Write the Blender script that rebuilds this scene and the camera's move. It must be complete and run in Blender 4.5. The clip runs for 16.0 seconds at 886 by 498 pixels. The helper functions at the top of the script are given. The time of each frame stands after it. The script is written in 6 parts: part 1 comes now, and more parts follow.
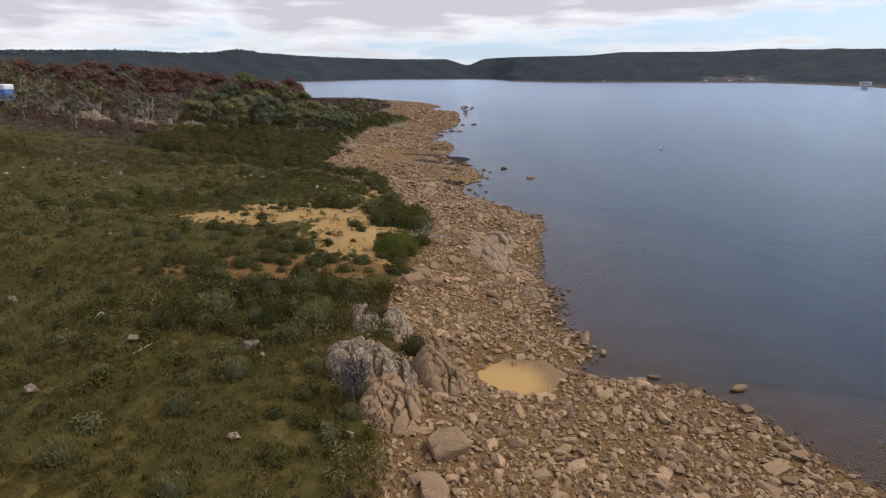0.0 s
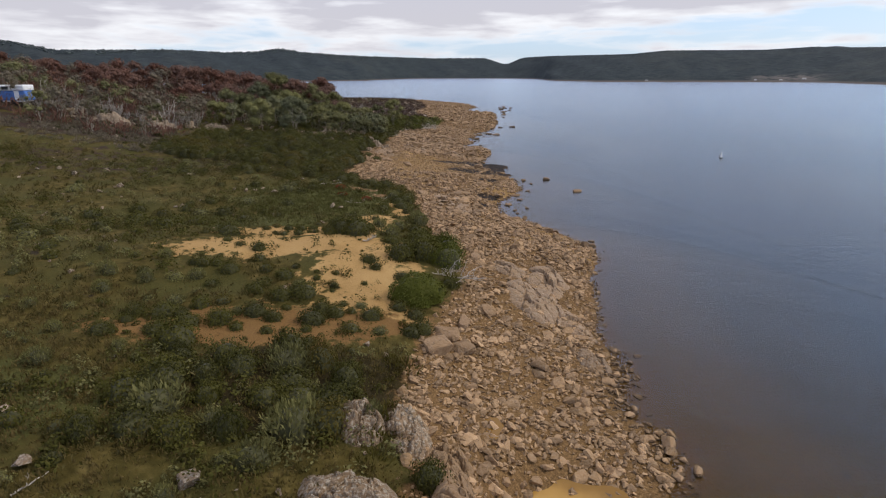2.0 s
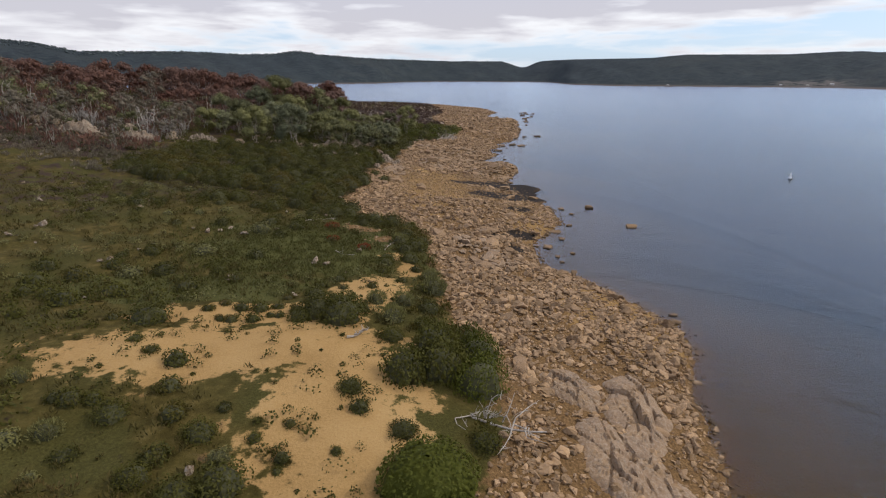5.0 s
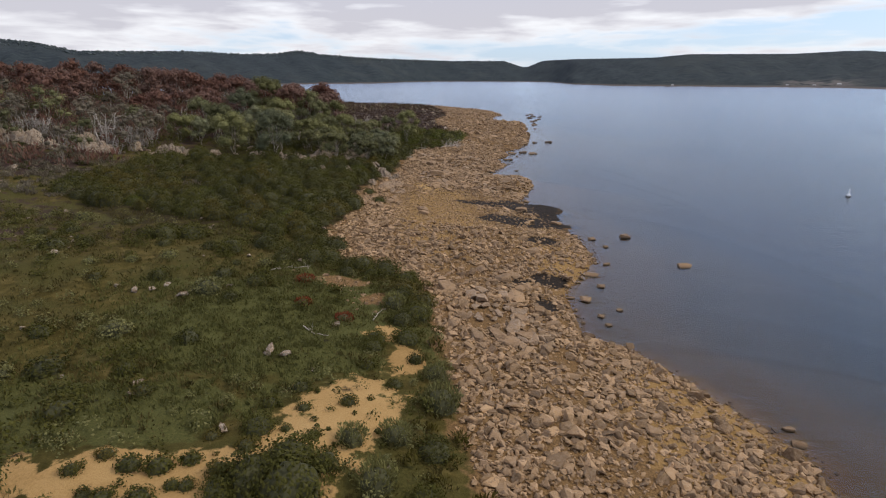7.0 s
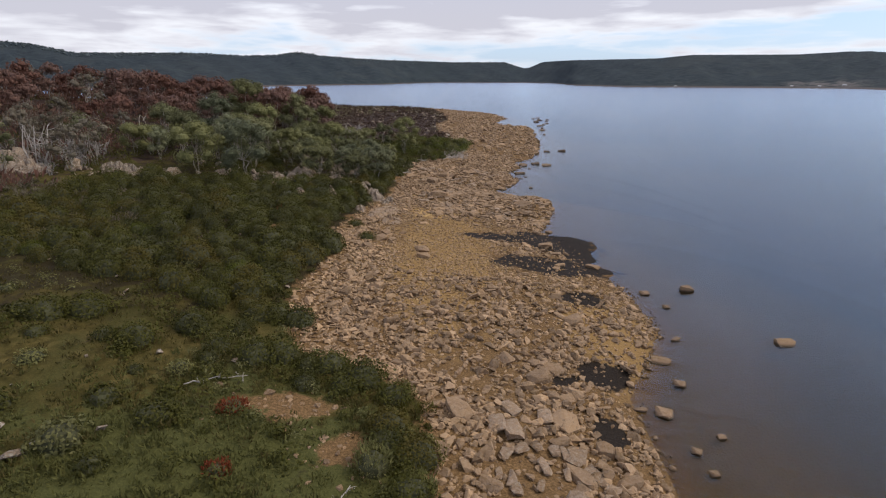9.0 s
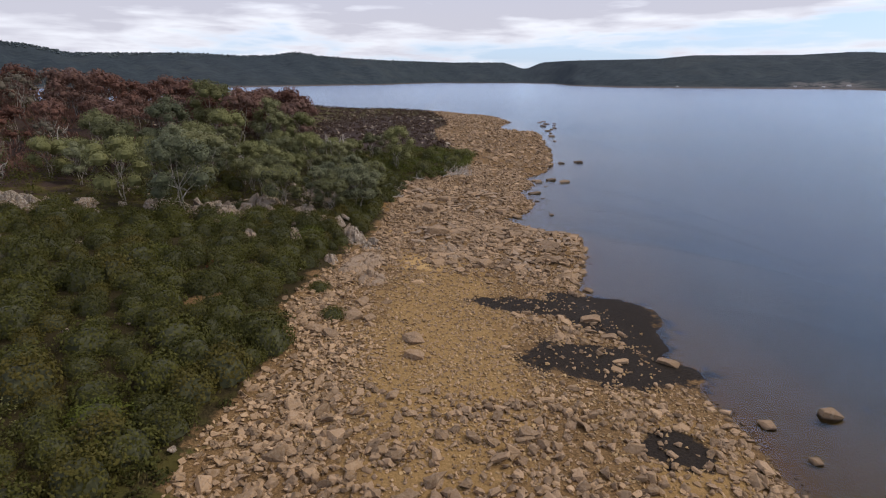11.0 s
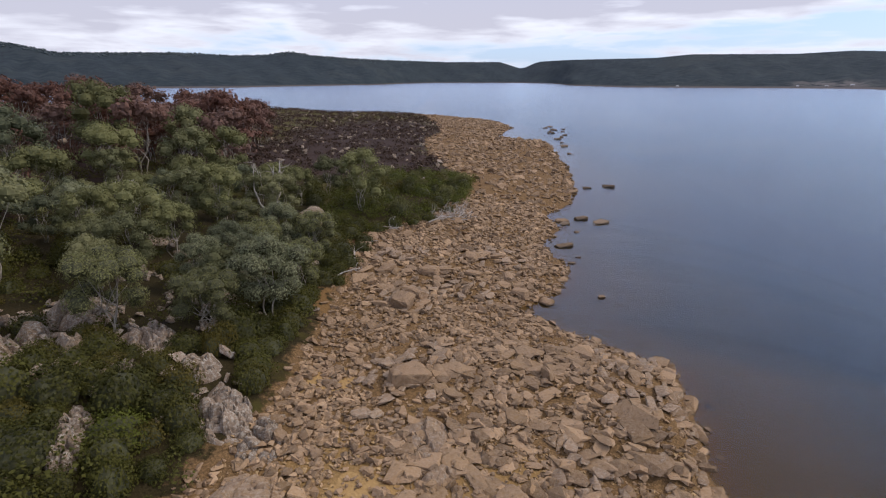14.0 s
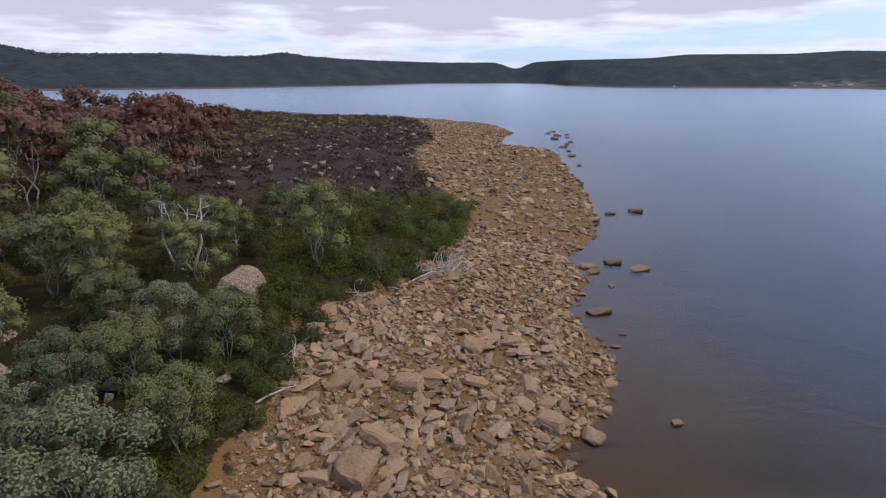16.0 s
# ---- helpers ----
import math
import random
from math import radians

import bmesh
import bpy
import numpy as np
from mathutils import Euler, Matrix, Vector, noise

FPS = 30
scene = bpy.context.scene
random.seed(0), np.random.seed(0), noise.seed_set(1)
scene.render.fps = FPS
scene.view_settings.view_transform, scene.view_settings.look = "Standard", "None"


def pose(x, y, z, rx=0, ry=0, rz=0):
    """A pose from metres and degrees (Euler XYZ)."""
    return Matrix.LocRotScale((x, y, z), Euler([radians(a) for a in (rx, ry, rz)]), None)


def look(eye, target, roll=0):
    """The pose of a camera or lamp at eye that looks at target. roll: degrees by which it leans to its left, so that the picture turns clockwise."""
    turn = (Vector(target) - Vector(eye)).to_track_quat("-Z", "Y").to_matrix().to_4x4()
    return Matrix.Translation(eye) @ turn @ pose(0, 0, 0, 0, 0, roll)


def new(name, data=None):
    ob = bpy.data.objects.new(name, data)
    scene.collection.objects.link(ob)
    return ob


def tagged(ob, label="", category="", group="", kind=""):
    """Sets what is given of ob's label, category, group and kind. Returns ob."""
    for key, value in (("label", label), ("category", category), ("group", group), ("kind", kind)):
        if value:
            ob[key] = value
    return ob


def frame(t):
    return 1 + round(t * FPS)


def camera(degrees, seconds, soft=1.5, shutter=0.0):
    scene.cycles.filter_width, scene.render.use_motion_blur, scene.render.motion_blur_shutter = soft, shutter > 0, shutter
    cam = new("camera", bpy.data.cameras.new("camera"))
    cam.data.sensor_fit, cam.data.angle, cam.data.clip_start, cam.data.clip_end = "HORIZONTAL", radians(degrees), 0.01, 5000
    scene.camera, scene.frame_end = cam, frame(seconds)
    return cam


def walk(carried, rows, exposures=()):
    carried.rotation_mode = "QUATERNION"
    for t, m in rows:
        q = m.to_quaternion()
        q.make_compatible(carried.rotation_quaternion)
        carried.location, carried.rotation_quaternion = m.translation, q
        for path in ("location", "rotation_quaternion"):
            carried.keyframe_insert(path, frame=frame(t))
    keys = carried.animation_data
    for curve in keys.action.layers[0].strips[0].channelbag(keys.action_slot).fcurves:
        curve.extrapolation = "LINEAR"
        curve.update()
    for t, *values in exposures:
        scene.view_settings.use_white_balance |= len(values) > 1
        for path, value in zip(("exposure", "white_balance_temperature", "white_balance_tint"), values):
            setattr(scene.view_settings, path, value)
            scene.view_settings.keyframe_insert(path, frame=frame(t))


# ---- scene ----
cam = camera(78.6, 16.0, 1.15)
METRES, EYE, TILT, LEAN, TURN = 75.0, 10.8, -17.7, 0.0, -3.7
PATH = [
    (0, (-0.347, 0.543, 10.217), (-0.199, 2.443, 9.610), -0.20),
    (0.5, (-0.143, 1.986, 10.233), (-0.050, 3.889, 9.624), -0.17),
    (1, (-0.003, 3.440, 10.268), (0.070, 5.343, 9.658), -0.18),
    (1.5, (0.088, 4.958, 10.337), (0.140, 6.862, 9.727), -0.18),
    (2, (0.143, 6.540, 10.386), (0.165, 8.445, 9.776), -0.18),
    (2.5, (0.160, 8.123, 10.441), (0.162, 10.028, 9.831), -0.14),
    (3, (0.120, 9.754, 10.468), (0.108, 11.660, 9.862), -0.08),
    (3.5, (0.078, 11.429, 10.519), (0.056, 13.335, 9.914), -0.02),
    (4, (-0.007, 13.150, 10.536), (-0.034, 15.058, 9.934), 0.14),
    (6.5, (-0.535, 22.996, 10.742), (-0.570, 24.904, 10.142), 0.11),
    (7, (-0.665, 25.182, 10.810), (-0.702, 27.089, 10.209), 0.14),
    (7.5, (-0.797, 27.421, 10.865), (-0.837, 29.329, 10.266), 0.09),
    (8, (-0.933, 29.796, 10.904), (-0.973, 31.704, 10.306), 0.10),
    (8.5, (-1.046, 32.191, 10.901), (-1.086, 34.100, 10.305), 0.09),
    (9, (-1.133, 34.762, 10.955), (-1.172, 36.670, 10.358), 0.06),
    (11.5, (-1.511, 49.231, 11.069), (-1.545, 51.14, 10.473), 0.1),
    (12, (-1.416, 52.264, 11.061), (-1.45, 54.172, 10.464), 0.0),
    (12.5, (-1.39, 55.348, 11.022), (-1.421, 57.257, 10.427), -0.1),
    (13, (-1.334, 58.48, 11.033), (-1.362, 60.389, 10.438), -0.0),
    (13.5, (-1.26, 61.637, 11.056), (-1.284, 63.546, 10.46), 0.0),
    (14, (-1.142, 64.702, 11.081), (-1.164, 66.611, 10.484), -0.0),
    (14.5, (-1.055, 67.728, 11.101), (-1.074, 69.636, 10.501), 0.1),
    (15, (-1.074, 70.61, 11.135), (-1.085, 72.518, 10.535), 0.2),
    (15.5, (-1.007, 73.17, 11.171), (-1.016, 75.079, 10.575), 0.0),
    (16, (-0.924, 75.692, 11.216), (-0.93, 77.601, 10.621), -0.1),
]
walk(cam, [(t, look(eye, target, roll)) for t, eye, target, roll in PATH],
     [(0, 0.0, 6500, 10), (7, 0.0, 6500, 10), (9, 0.0, 6350, 11), (12.5, 0.0, 6200, 13), (16, 0.0, 6000, 15)])

# ---- sky and light ----
CLOUD_SHIFT = 0.0
SUN_ELEV, SUN_AZ = 44.0, 84.0   # degrees; azimuth from +y towards +x
sun = new("sun", bpy.data.lights.new("sun", "SUN"))
sun.data.energy, sun.data.angle, sun.data.color = 2.3, radians(16), (1.0, 0.915, 0.805)
sun.matrix_world = look((0, 0, 60), (-60 * math.sin(radians(SUN_AZ)), -60 * math.cos(radians(SUN_AZ)), 60 - 60 * math.tan(radians(SUN_ELEV))))
scene.view_settings.exposure = 0.0

world = bpy.data.worlds.new("sky")
scene.world = world
world.use_nodes = True


class Tree:
    """Short way to write a node tree."""

    def __init__(self, tree):
        self.t = tree
        tree.nodes.clear()

    def n(self, kind, *wires, **sets):
        node = self.t.nodes.new(kind)
        for key, value in sets.items():
            if key in ("noise_dimensions", "feature", "operation", "blend_type", "data_type", "attribute_name", "sky_type", "sun_disc",
                       "sun_elevation", "sun_rotation", "distance", "clamp", "interpolation_type", "ozone_density", "dust_density", "air_density"):
                if key == "noise_dimensions":
                    node.noise_dimensions = value
                elif key == "feature":
                    node.feature = value
                elif key == "operation":
                    node.operation = value
                elif key == "blend_type":
                    node.blend_type = value
                elif key == "data_type":
                    node.data_type = value
                elif key == "attribute_name":
                    node.attribute_name = value
                elif key == "sky_type":
                    node.sky_type = value
                elif key == "sun_disc":
                    node.sun_disc = value
                elif key == "sun_elevation":
                    node.sun_elevation = value
                elif key == "sun_rotation":
                    node.sun_rotation = value
                elif key == "interpolation_type":
                    node.interpolation_type = value
        for slot, source in wires:
            self.put(node, slot, source)
        return node

    def put(self, node, slot, source):
        if isinstance(source, bpy.types.NodeSocket):
            self.t.links.new(source, node.inputs[slot])
        elif isinstance(source, bpy.types.Node):
            self.t.links.new(source.outputs[0], node.inputs[slot])
        else:
            node.inputs[slot].default_value = source

    def noise(self, vec, scale, detail=4.0, rough=0.55, distort=0.0):
        return self.n("ShaderNodeTexNoise", ("Vector", vec), ("Scale", scale), ("Detail", detail), ("Roughness", rough), ("Distortion", distort)).outputs[0]

    def ramp(self, fac, *stops):
        node = self.n("ShaderNodeValToRGB", ("Fac", fac))
        el = node.color_ramp.elements
        while len(el) < len(stops):
            el.new(0.5)
        for e, (p, c) in zip(el, stops):
            e.position = p
            e.color = (c, c, c, 1) if isinstance(c, (int, float)) else (*c, 1)
        return node.outputs[0]

    def mix(self, fac, a, b, how="MIX"):
        node = self.t.nodes.new("ShaderNodeMix")
        node.data_type, node.blend_type = "RGBA", how
        self.put(node, 0, fac)
        self.put(node, 6, a if not isinstance(a, tuple) else (*a, 1))
        self.put(node, 7, b if not isinstance(b, tuple) else (*b, 1))
        return node.outputs[2]

    def math(self, how, a, b=0.0, clamp=False):
        node = self.n("ShaderNodeMath", (0, a), (1, b), operation=how)
        node.use_clamp = clamp
        return node.outputs[0]

    def smooth(self, x, lo, hi, a=0.0, b=1.0):
        node = self.n("ShaderNodeMapRange", ("Value", x), ("From Min", lo), ("From Max", hi), ("To Min", a), ("To Max", b), interpolation_type="SMOOTHSTEP")
        return node.outputs[0]


def build_sky():
    k = Tree(world.node_tree)
    gen = k.n("ShaderNodeTexCoord").outputs["Generated"]
    xyz = k.n("ShaderNodeSeparateXYZ", (0, gen))
    rise = k.math("ADD", k.math("MAXIMUM", xyz.outputs[2], 0.0), 0.10)
    flat = k.n("ShaderNodeCombineXYZ", (0, k.math("DIVIDE", xyz.outputs[0], rise)), (1, k.math("DIVIDE", xyz.outputs[1], rise)), (2, 0.0)).outputs[0]
    sky = k.n("ShaderNodeTexSky", sky_type="NISHITA", sun_disc=False, sun_elevation=radians(SUN_ELEV), sun_rotation=radians(SUN_AZ))
    clear = k.mix(0.6, k.mix(1.0, sky.outputs[0], (0.86, 0.94, 1.14), "MULTIPLY"), (4.0, 5.0, 6.4))
    blue = k.n("ShaderNodeBackground", ("Color", clear), ("Strength", 0.15))
    soft = k.n("ShaderNodeVectorMath", (0, gen), (1, (2.8, 2.8, 17.0)), operation="MULTIPLY").outputs[0]
    soft = k.n("ShaderNodeVectorMath", (0, soft), (1, (CLOUD_SHIFT, 1.7, 0.4)), operation="ADD").outputs[0]
    big = k.noise(soft, 1.0, 4.0, 0.5, 0.4)
    fine = k.noise(soft, 3.2, 4.0, 0.5, 0.2)
    thick = k.math("ADD", k.math("MULTIPLY", k.math("SUBTRACT", big, 0.5), 3.0), k.math("MULTIPLY", k.math("SUBTRACT", fine, 0.5), 1.2))
    thick = k.math("ADD", thick, k.smooth(xyz.outputs[2], 0.02, 0.15, 0.0, 0.9))
    thick = k.math("SUBTRACT", thick, k.math("MULTIPLY", xyz.outputs[0], 0.6))
    thick = k.math("ADD", thick, k.smooth(xyz.outputs[0], 0.0, -0.35, 0.0, 0.18))
    thick = k.math("ADD", thick, k.smooth(xyz.outputs[2], 0.085, 0.13, 0.0, 0.35))
    cover = k.smooth(thick, -0.08, 0.5)
    grey = k.math("ADD", k.math("MULTIPLY", k.math("SUBTRACT", fine, 0.5), 1.1), k.math("MULTIPLY", thick, 0.62))
    tone = k.ramp(grey, (0.12, (0.97, 0.97, 1.0)), (0.38, (0.80, 0.785, 0.83)), (0.62, (0.64, 0.62, 0.675)))
    high = k.math("MULTIPLY", k.smooth(xyz.outputs[2], 0.14, 0.42, 1.0, 1.8), k.smooth(xyz.outputs[2], 0.42, 0.75, 1.0, 0.62))
    tone = k.mix(k.math("MULTIPLY", k.smooth(xyz.outputs[2], 0.08, 0.35), k.smooth(xyz.outputs[2], 0.8, 0.5)), tone, k.mix(1.0, tone, (0.76, 0.93, 1.25), "MULTIPLY"))
    cloud = k.n("ShaderNodeBackground", ("Color", tone), ("Strength", high))
    out = k.n("ShaderNodeMixShader", (0, k.math("MULTIPLY", cover, 0.92)), (1, blue.outputs[0]), (2, cloud.outputs[0]))
    k.n("ShaderNodeOutputWorld", ("Surface", out.outputs[0]))


build_sky()


# ---- materials ----
def material(name):
    m = bpy.data.materials.new(name)
    m.use_nodes = True
    return m, Tree(m.node_tree)


def finish(k, colour, rough, bump=None, strength=0.4, dist=0.05, spec=0.3):
    b = k.n("ShaderNodeBsdfPrincipled", ("Base Color", colour), ("Roughness", rough), ("Specular IOR Level", spec))
    if bump is not None:
        b_n = k.n("ShaderNodeBump", ("Height", bump), ("Strength", strength), ("Distance", dist))
        k.put(b, "Normal", b_n.outputs[0])
    k.n("ShaderNodeOutputMaterial", ("Surface", b.outputs[0]))


def place(k):
    return k.n("ShaderNodeNewGeometry").outputs["Position"]


def ground_material():
    m, k = material("ground")
    p = place(k)
    a = k.n("ShaderNodeSeparateColor", (0, k.n("ShaderNodeAttribute", attribute_name="cover").outputs["Color"])).outputs
    b = k.n("ShaderNodeSeparateColor", (0, k.n("ShaderNodeAttribute", attribute_name="growth").outputs["Color"])).outputs
    c = k.n("ShaderNodeSeparateColor", (0, k.n("ShaderNodeAttribute", attribute_name="tint").outputs["Color"])).outputs
    n1, n2, n3 = k.noise(p, 0.35, 5), k.noise(p, 2.2, 6, 0.65), k.noise(p, 14, 5, 0.7)
    edge = k.math("ADD", k.math("MULTIPLY", k.math("SUBTRACT", n2, 0.5), 1.1), k.math("MULTIPLY", k.math("SUBTRACT", k.noise(p, 0.8, 3), 0.5), 1.3))

    def mask(x, lo=0.38, hi=0.58):
        return k.smooth(k.math("ADD", x, edge), lo, hi)
    heath = k.ramp(n2, (0.3, (0.032, 0.025, 0.006)), (0.5, (0.068, 0.052, 0.014)), (0.7, (0.130, 0.096, 0.032)))
    heath = k.mix(k.smooth(n1, 0.4, 0.65), heath, k.ramp(n3, (0.3, (0.030, 0.028, 0.007)), (0.7, (0.082, 0.072, 0.021))))
    heath = k.mix(mask(b[0]), heath, k.ramp(n3, (0.3, (0.040, 0.042, 0.012)), (0.7, (0.095, 0.090, 0.028))))
    heath = k.mix(mask(b[1]), heath, k.ramp(n2, (0.3, (0.022, 0.014, 0.011)), (0.7, (0.060, 0.038, 0.028))))
    # leaf litter below the plants, their shade put into its dark colour
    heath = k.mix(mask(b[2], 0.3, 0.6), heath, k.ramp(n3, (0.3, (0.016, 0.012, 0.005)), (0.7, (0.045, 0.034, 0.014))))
    gravel = k.ramp(n3, (0.25, (0.046, 0.026, 0.011)), (0.5, (0.145, 0.085, 0.036)), (0.75, (0.29, 0.178, 0.080)))
    gravel = k.mix(k.smooth(n1, 0.35, 0.7, 0.0, 0.5), gravel, k.ramp(n3, (0.3, (0.06, 0.035, 0.015)), (0.7, (0.22, 0.13, 0.058))))
    gravel = k.mix(k.math("MULTIPLY", mask(c[0], 0.3, 0.8), 0.7), gravel, k.ramp(n3, (0.3, (0.22, 0.130, 0.042)), (0.7, (0.34, 0.210, 0.085))))
    col = k.mix(mask(a[1], 0.35, 0.6), heath, gravel)
    sand = k.ramp(k.math("ADD", k.math("MULTIPLY", n1, 0.6), k.math("MULTIPLY", n3, 0.4)), (0.3, (0.205, 0.120, 0.042)), (0.5, (0.335, 0.207, 0.080)), (0.8, (0.42, 0.280, 0.122)))
    sand = k.mix(mask(c[1]), sand, k.ramp(n3, (0.3, (0.125, 0.068, 0.024)), (0.7, (0.20, 0.114, 0.042))))
    col = k.mix(mask(a[0], 0.42, 0.55), col, sand)
    weed = k.ramp(n3, (0.3, (0.009, 0.007, 0.005)), (0.7, (0.034, 0.024, 0.016)))
    wmask = mask(a[2], 0.24, 0.46)
    z = k.n("ShaderNodeSeparateXYZ", (0, p)).outputs[2]
    mud = k.ramp(n3, (0.3, (0.085, 0.060, 0.028)), (0.7, (0.150, 0.106, 0.050)))
    col = k.mix(k.smooth(z, 0.03, -0.14), col, mud)
    # deeper bed painted darker, for the light lost in the water
    col = k.mix(k.smooth(z, -0.2, -0.9), col, (0.070, 0.055, 0.027))
    col = k.mix(k.smooth(z, -0.7, -2.8), col, (0.029, 0.027, 0.016))
    col = k.mix(wmask, col, weed)
    vor = k.n("ShaderNodeTexVoronoi", ("Vector", p), ("Scale", 9.0))
    h = k.math("ADD", k.math("MULTIPLY", n3, 0.6), k.math("MULTIPLY", k.math("MULTIPLY", vor.outputs[0], -0.35), a[1]))
    finish(k, col, k.mix(wmask, (0.95, 0.95, 0.95), (0.75, 0.75, 0.75)), h, 0.7, 0.08, 0.06)
    return m


def rock_material(name, light, dark, lichen=0.0, seed=0.0, stain=0.3):
    m, k = material(name)
    geo = k.n("ShaderNodeNewGeometry")
    p = geo.outputs["Position"]
    rnd = k.n("ShaderNodeObjectInfo").outputs["Random"]
    isl = geo.outputs["Random Per Island"]
    r = k.math("FRACT", k.math("ADD", k.math("MULTIPLY", isl, 3.7), k.math("MULTIPLY", rnd, 5.3)))
    n1, n2 = k.noise(p, 1.3 + seed, 5, 0.6), k.noise(p, 11, 6, 0.7)
    col = k.mix(r, dark, light)
    col = k.mix(k.smooth(n1, 0.42, 0.72, 0.0, stain), col, (0.30, 0.175, 0.065))
    col = k.mix(k.smooth(n2, 0.35, 0.7), col, k.mix(0.25, col, (0.42, 0.33, 0.23)))
    crack = k.noise(p, 5, 3, 0.5, 1.5)
    col = k.mix(k.math("MULTIPLY", k.smooth(crack, 0.40, 0.33), 0.5), col, (0.07, 0.05, 0.035))
    if lichen:
        col = k.mix(k.math("MULTIPLY", k.smooth(k.noise(p, 10.0, 8, 0.8), 0.51, 0.55), lichen), col, (0.42, 0.38, 0.30))
        col = k.mix(k.math("MULTIPLY", k.smooth(k.noise(p, 9.0, 5, 0.75), 0.53, 0.6), lichen), col, (0.055, 0.05, 0.042))
    z = k.n("ShaderNodeSeparateXYZ", (0, p)).outputs[2]
    wet = k.smooth(z, 0.10, 0.0)
    col = k.mix(k.math("MULTIPLY", wet, 0.75), col, (0.045, 0.033, 0.022))
    finish(k, col, 0.9, k.math("ADD", n2, k.math("MULTIPLY", crack, 0.8)), 0.6, 0.05, 0.2)
    return m


def leaf_material(name, a, b, c, by_place=0.0, rough=0.6):
    m, k = material(name)
    geo = k.n("ShaderNodeNewGeometry")
    rnd = k.n("ShaderNodeObjectInfo").outputs["Random"]
    isl = geo.outputs["Random Per Island"]
    col = k.mix(isl, a, b)
    col = k.mix(1.0, col, k.ramp(rnd, (0.0, 0.72), (1.0, 1.25)), "MULTIPLY")
    patch = k.noise(geo.outputs["Position"], 0.9, 3)
    col = k.mix(k.smooth(k.math("ADD", k.math("MULTIPLY", rnd, 0.55), k.math("MULTIPLY", patch, 0.6)), 0.35, 0.85), col, c)
    bsdf = k.n("ShaderNodeBsdfPrincipled", ("Base Color", col), ("Roughness", rough), ("Specular IOR Level", 0.08))
    thin = k.n("ShaderNodeBsdfTranslucent", ("Color", col))
    out = k.n("ShaderNodeMixShader", (0, 0.25), (1, bsdf.outputs[0]), (2, thin.outputs[0]))
    k.n("ShaderNodeOutputMaterial", ("Surface", out.outputs[0]))
    return m


def plain(name, a, b, scale=6.0, rough=0.8, metal=0.0):
    m, k = material(name)
    p = place(k)
    n = k.noise(p, scale, 5, 0.65)
    finish(k, k.ramp(n, (0.3, a), (0.7, b)), rough, n, 0.3, 0.02)
    return m


def water_material():
    m, k = material("lake_water")
    p = place(k)
    stretch = k.n("ShaderNodeVectorMath", (0, p), (1, (0.7, 1.0, 1.0)), operation="MULTIPLY").outputs[0]
    calm = k.smooth(k.noise(p, 0.03, 3), 0.35, 0.62, 0.35, 1.0)
    wave = k.math("ADD", k.math("MULTIPLY", k.noise(stretch, 2.6, 2, 0.5), 0.75), k.math("MULTIPLY", k.noise(stretch, 0.6, 3, 0.5), 1.2))
    bump = k.n("ShaderNodeBump", ("Height", k.math("MULTIPLY", wave, calm)), ("Strength", 0.36), ("Distance", 0.22)).outputs[0]
    gloss = k.n("ShaderNodeBsdfGlossy", ("Color", (0.76, 0.85, 0.95, 1)), ("Roughness", 0.18), ("Normal", bump))
    clear = k.n("ShaderNodeBsdfTransparent", ("Color", (0.80, 0.77, 0.60, 1)))
    fres = k.n("ShaderNodeFresnel", ("IOR", 1.28), ("Normal", bump)).outputs[0]
    out = k.n("ShaderNodeMixShader", (0, fres), (1, clear.outputs[0]), (2, gloss.outputs[0]))
    k.n("ShaderNodeOutputMaterial", ("Surface", out.outputs[0]))
    return m


def pool_material():
    m, k = material("pool_water")
    p = place(k)
    gloss = k.n("ShaderNodeBsdfGlossy", ("Roughness", 0.03))
    silt = k.n("ShaderNodeBsdfDiffuse", ("Color", k.mix(k.smooth(k.math("ADD", k.n("ShaderNodeVectorMath", (0, p), (1, (2.9, 16.6, 0.2)), operation="DISTANCE").outputs["Value"], k.noise(p, 1.3, 5)), 1.3, 2.5), (0.42, 0.245, 0.065), (0.20, 0.105, 0.022))))
    fres = k.n("ShaderNodeFresnel", ("IOR", 1.33)).outputs[0]
    out = k.n("ShaderNodeMixShader", (0, fres), (1, silt.outputs[0]), (2, gloss.outputs[0]))
    k.n("ShaderNodeOutputMaterial", ("Surface", out.outputs[0]))
    return m


def hill_material():
    m, k = material("forested_hill")
    p = place(k)
    n1, n2 = k.noise(p, 0.006, 5, 0.6), k.noise(p, 0.05, 6, 0.7)
    # blue-grey of distance haze is put into the forest colour
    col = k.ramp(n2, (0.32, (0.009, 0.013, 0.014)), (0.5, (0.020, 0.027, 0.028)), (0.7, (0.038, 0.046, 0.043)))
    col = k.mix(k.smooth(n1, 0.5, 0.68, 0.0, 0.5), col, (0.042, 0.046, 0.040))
    z = k.n("ShaderNodeSeparateXYZ", (0, p)).outputs[2]
    away = k.n("ShaderNodeVectorMath", (0, p), (1, (515, 832, 12)), operation="DISTANCE").outputs["Value"]
    col = k.mix(k.math("MULTIPLY", k.smooth(away, 75.0, 25.0), k.smooth(n2, 0.42, 0.56)), col, (0.105, 0.092, 0.080))
    col = k.mix(k.smooth(z, 3.0, 1.6), col, (0.085, 0.07, 0.06))
    finish(k, col, 0.95, n2, 0.6, 3.0, 0.1)
    return m


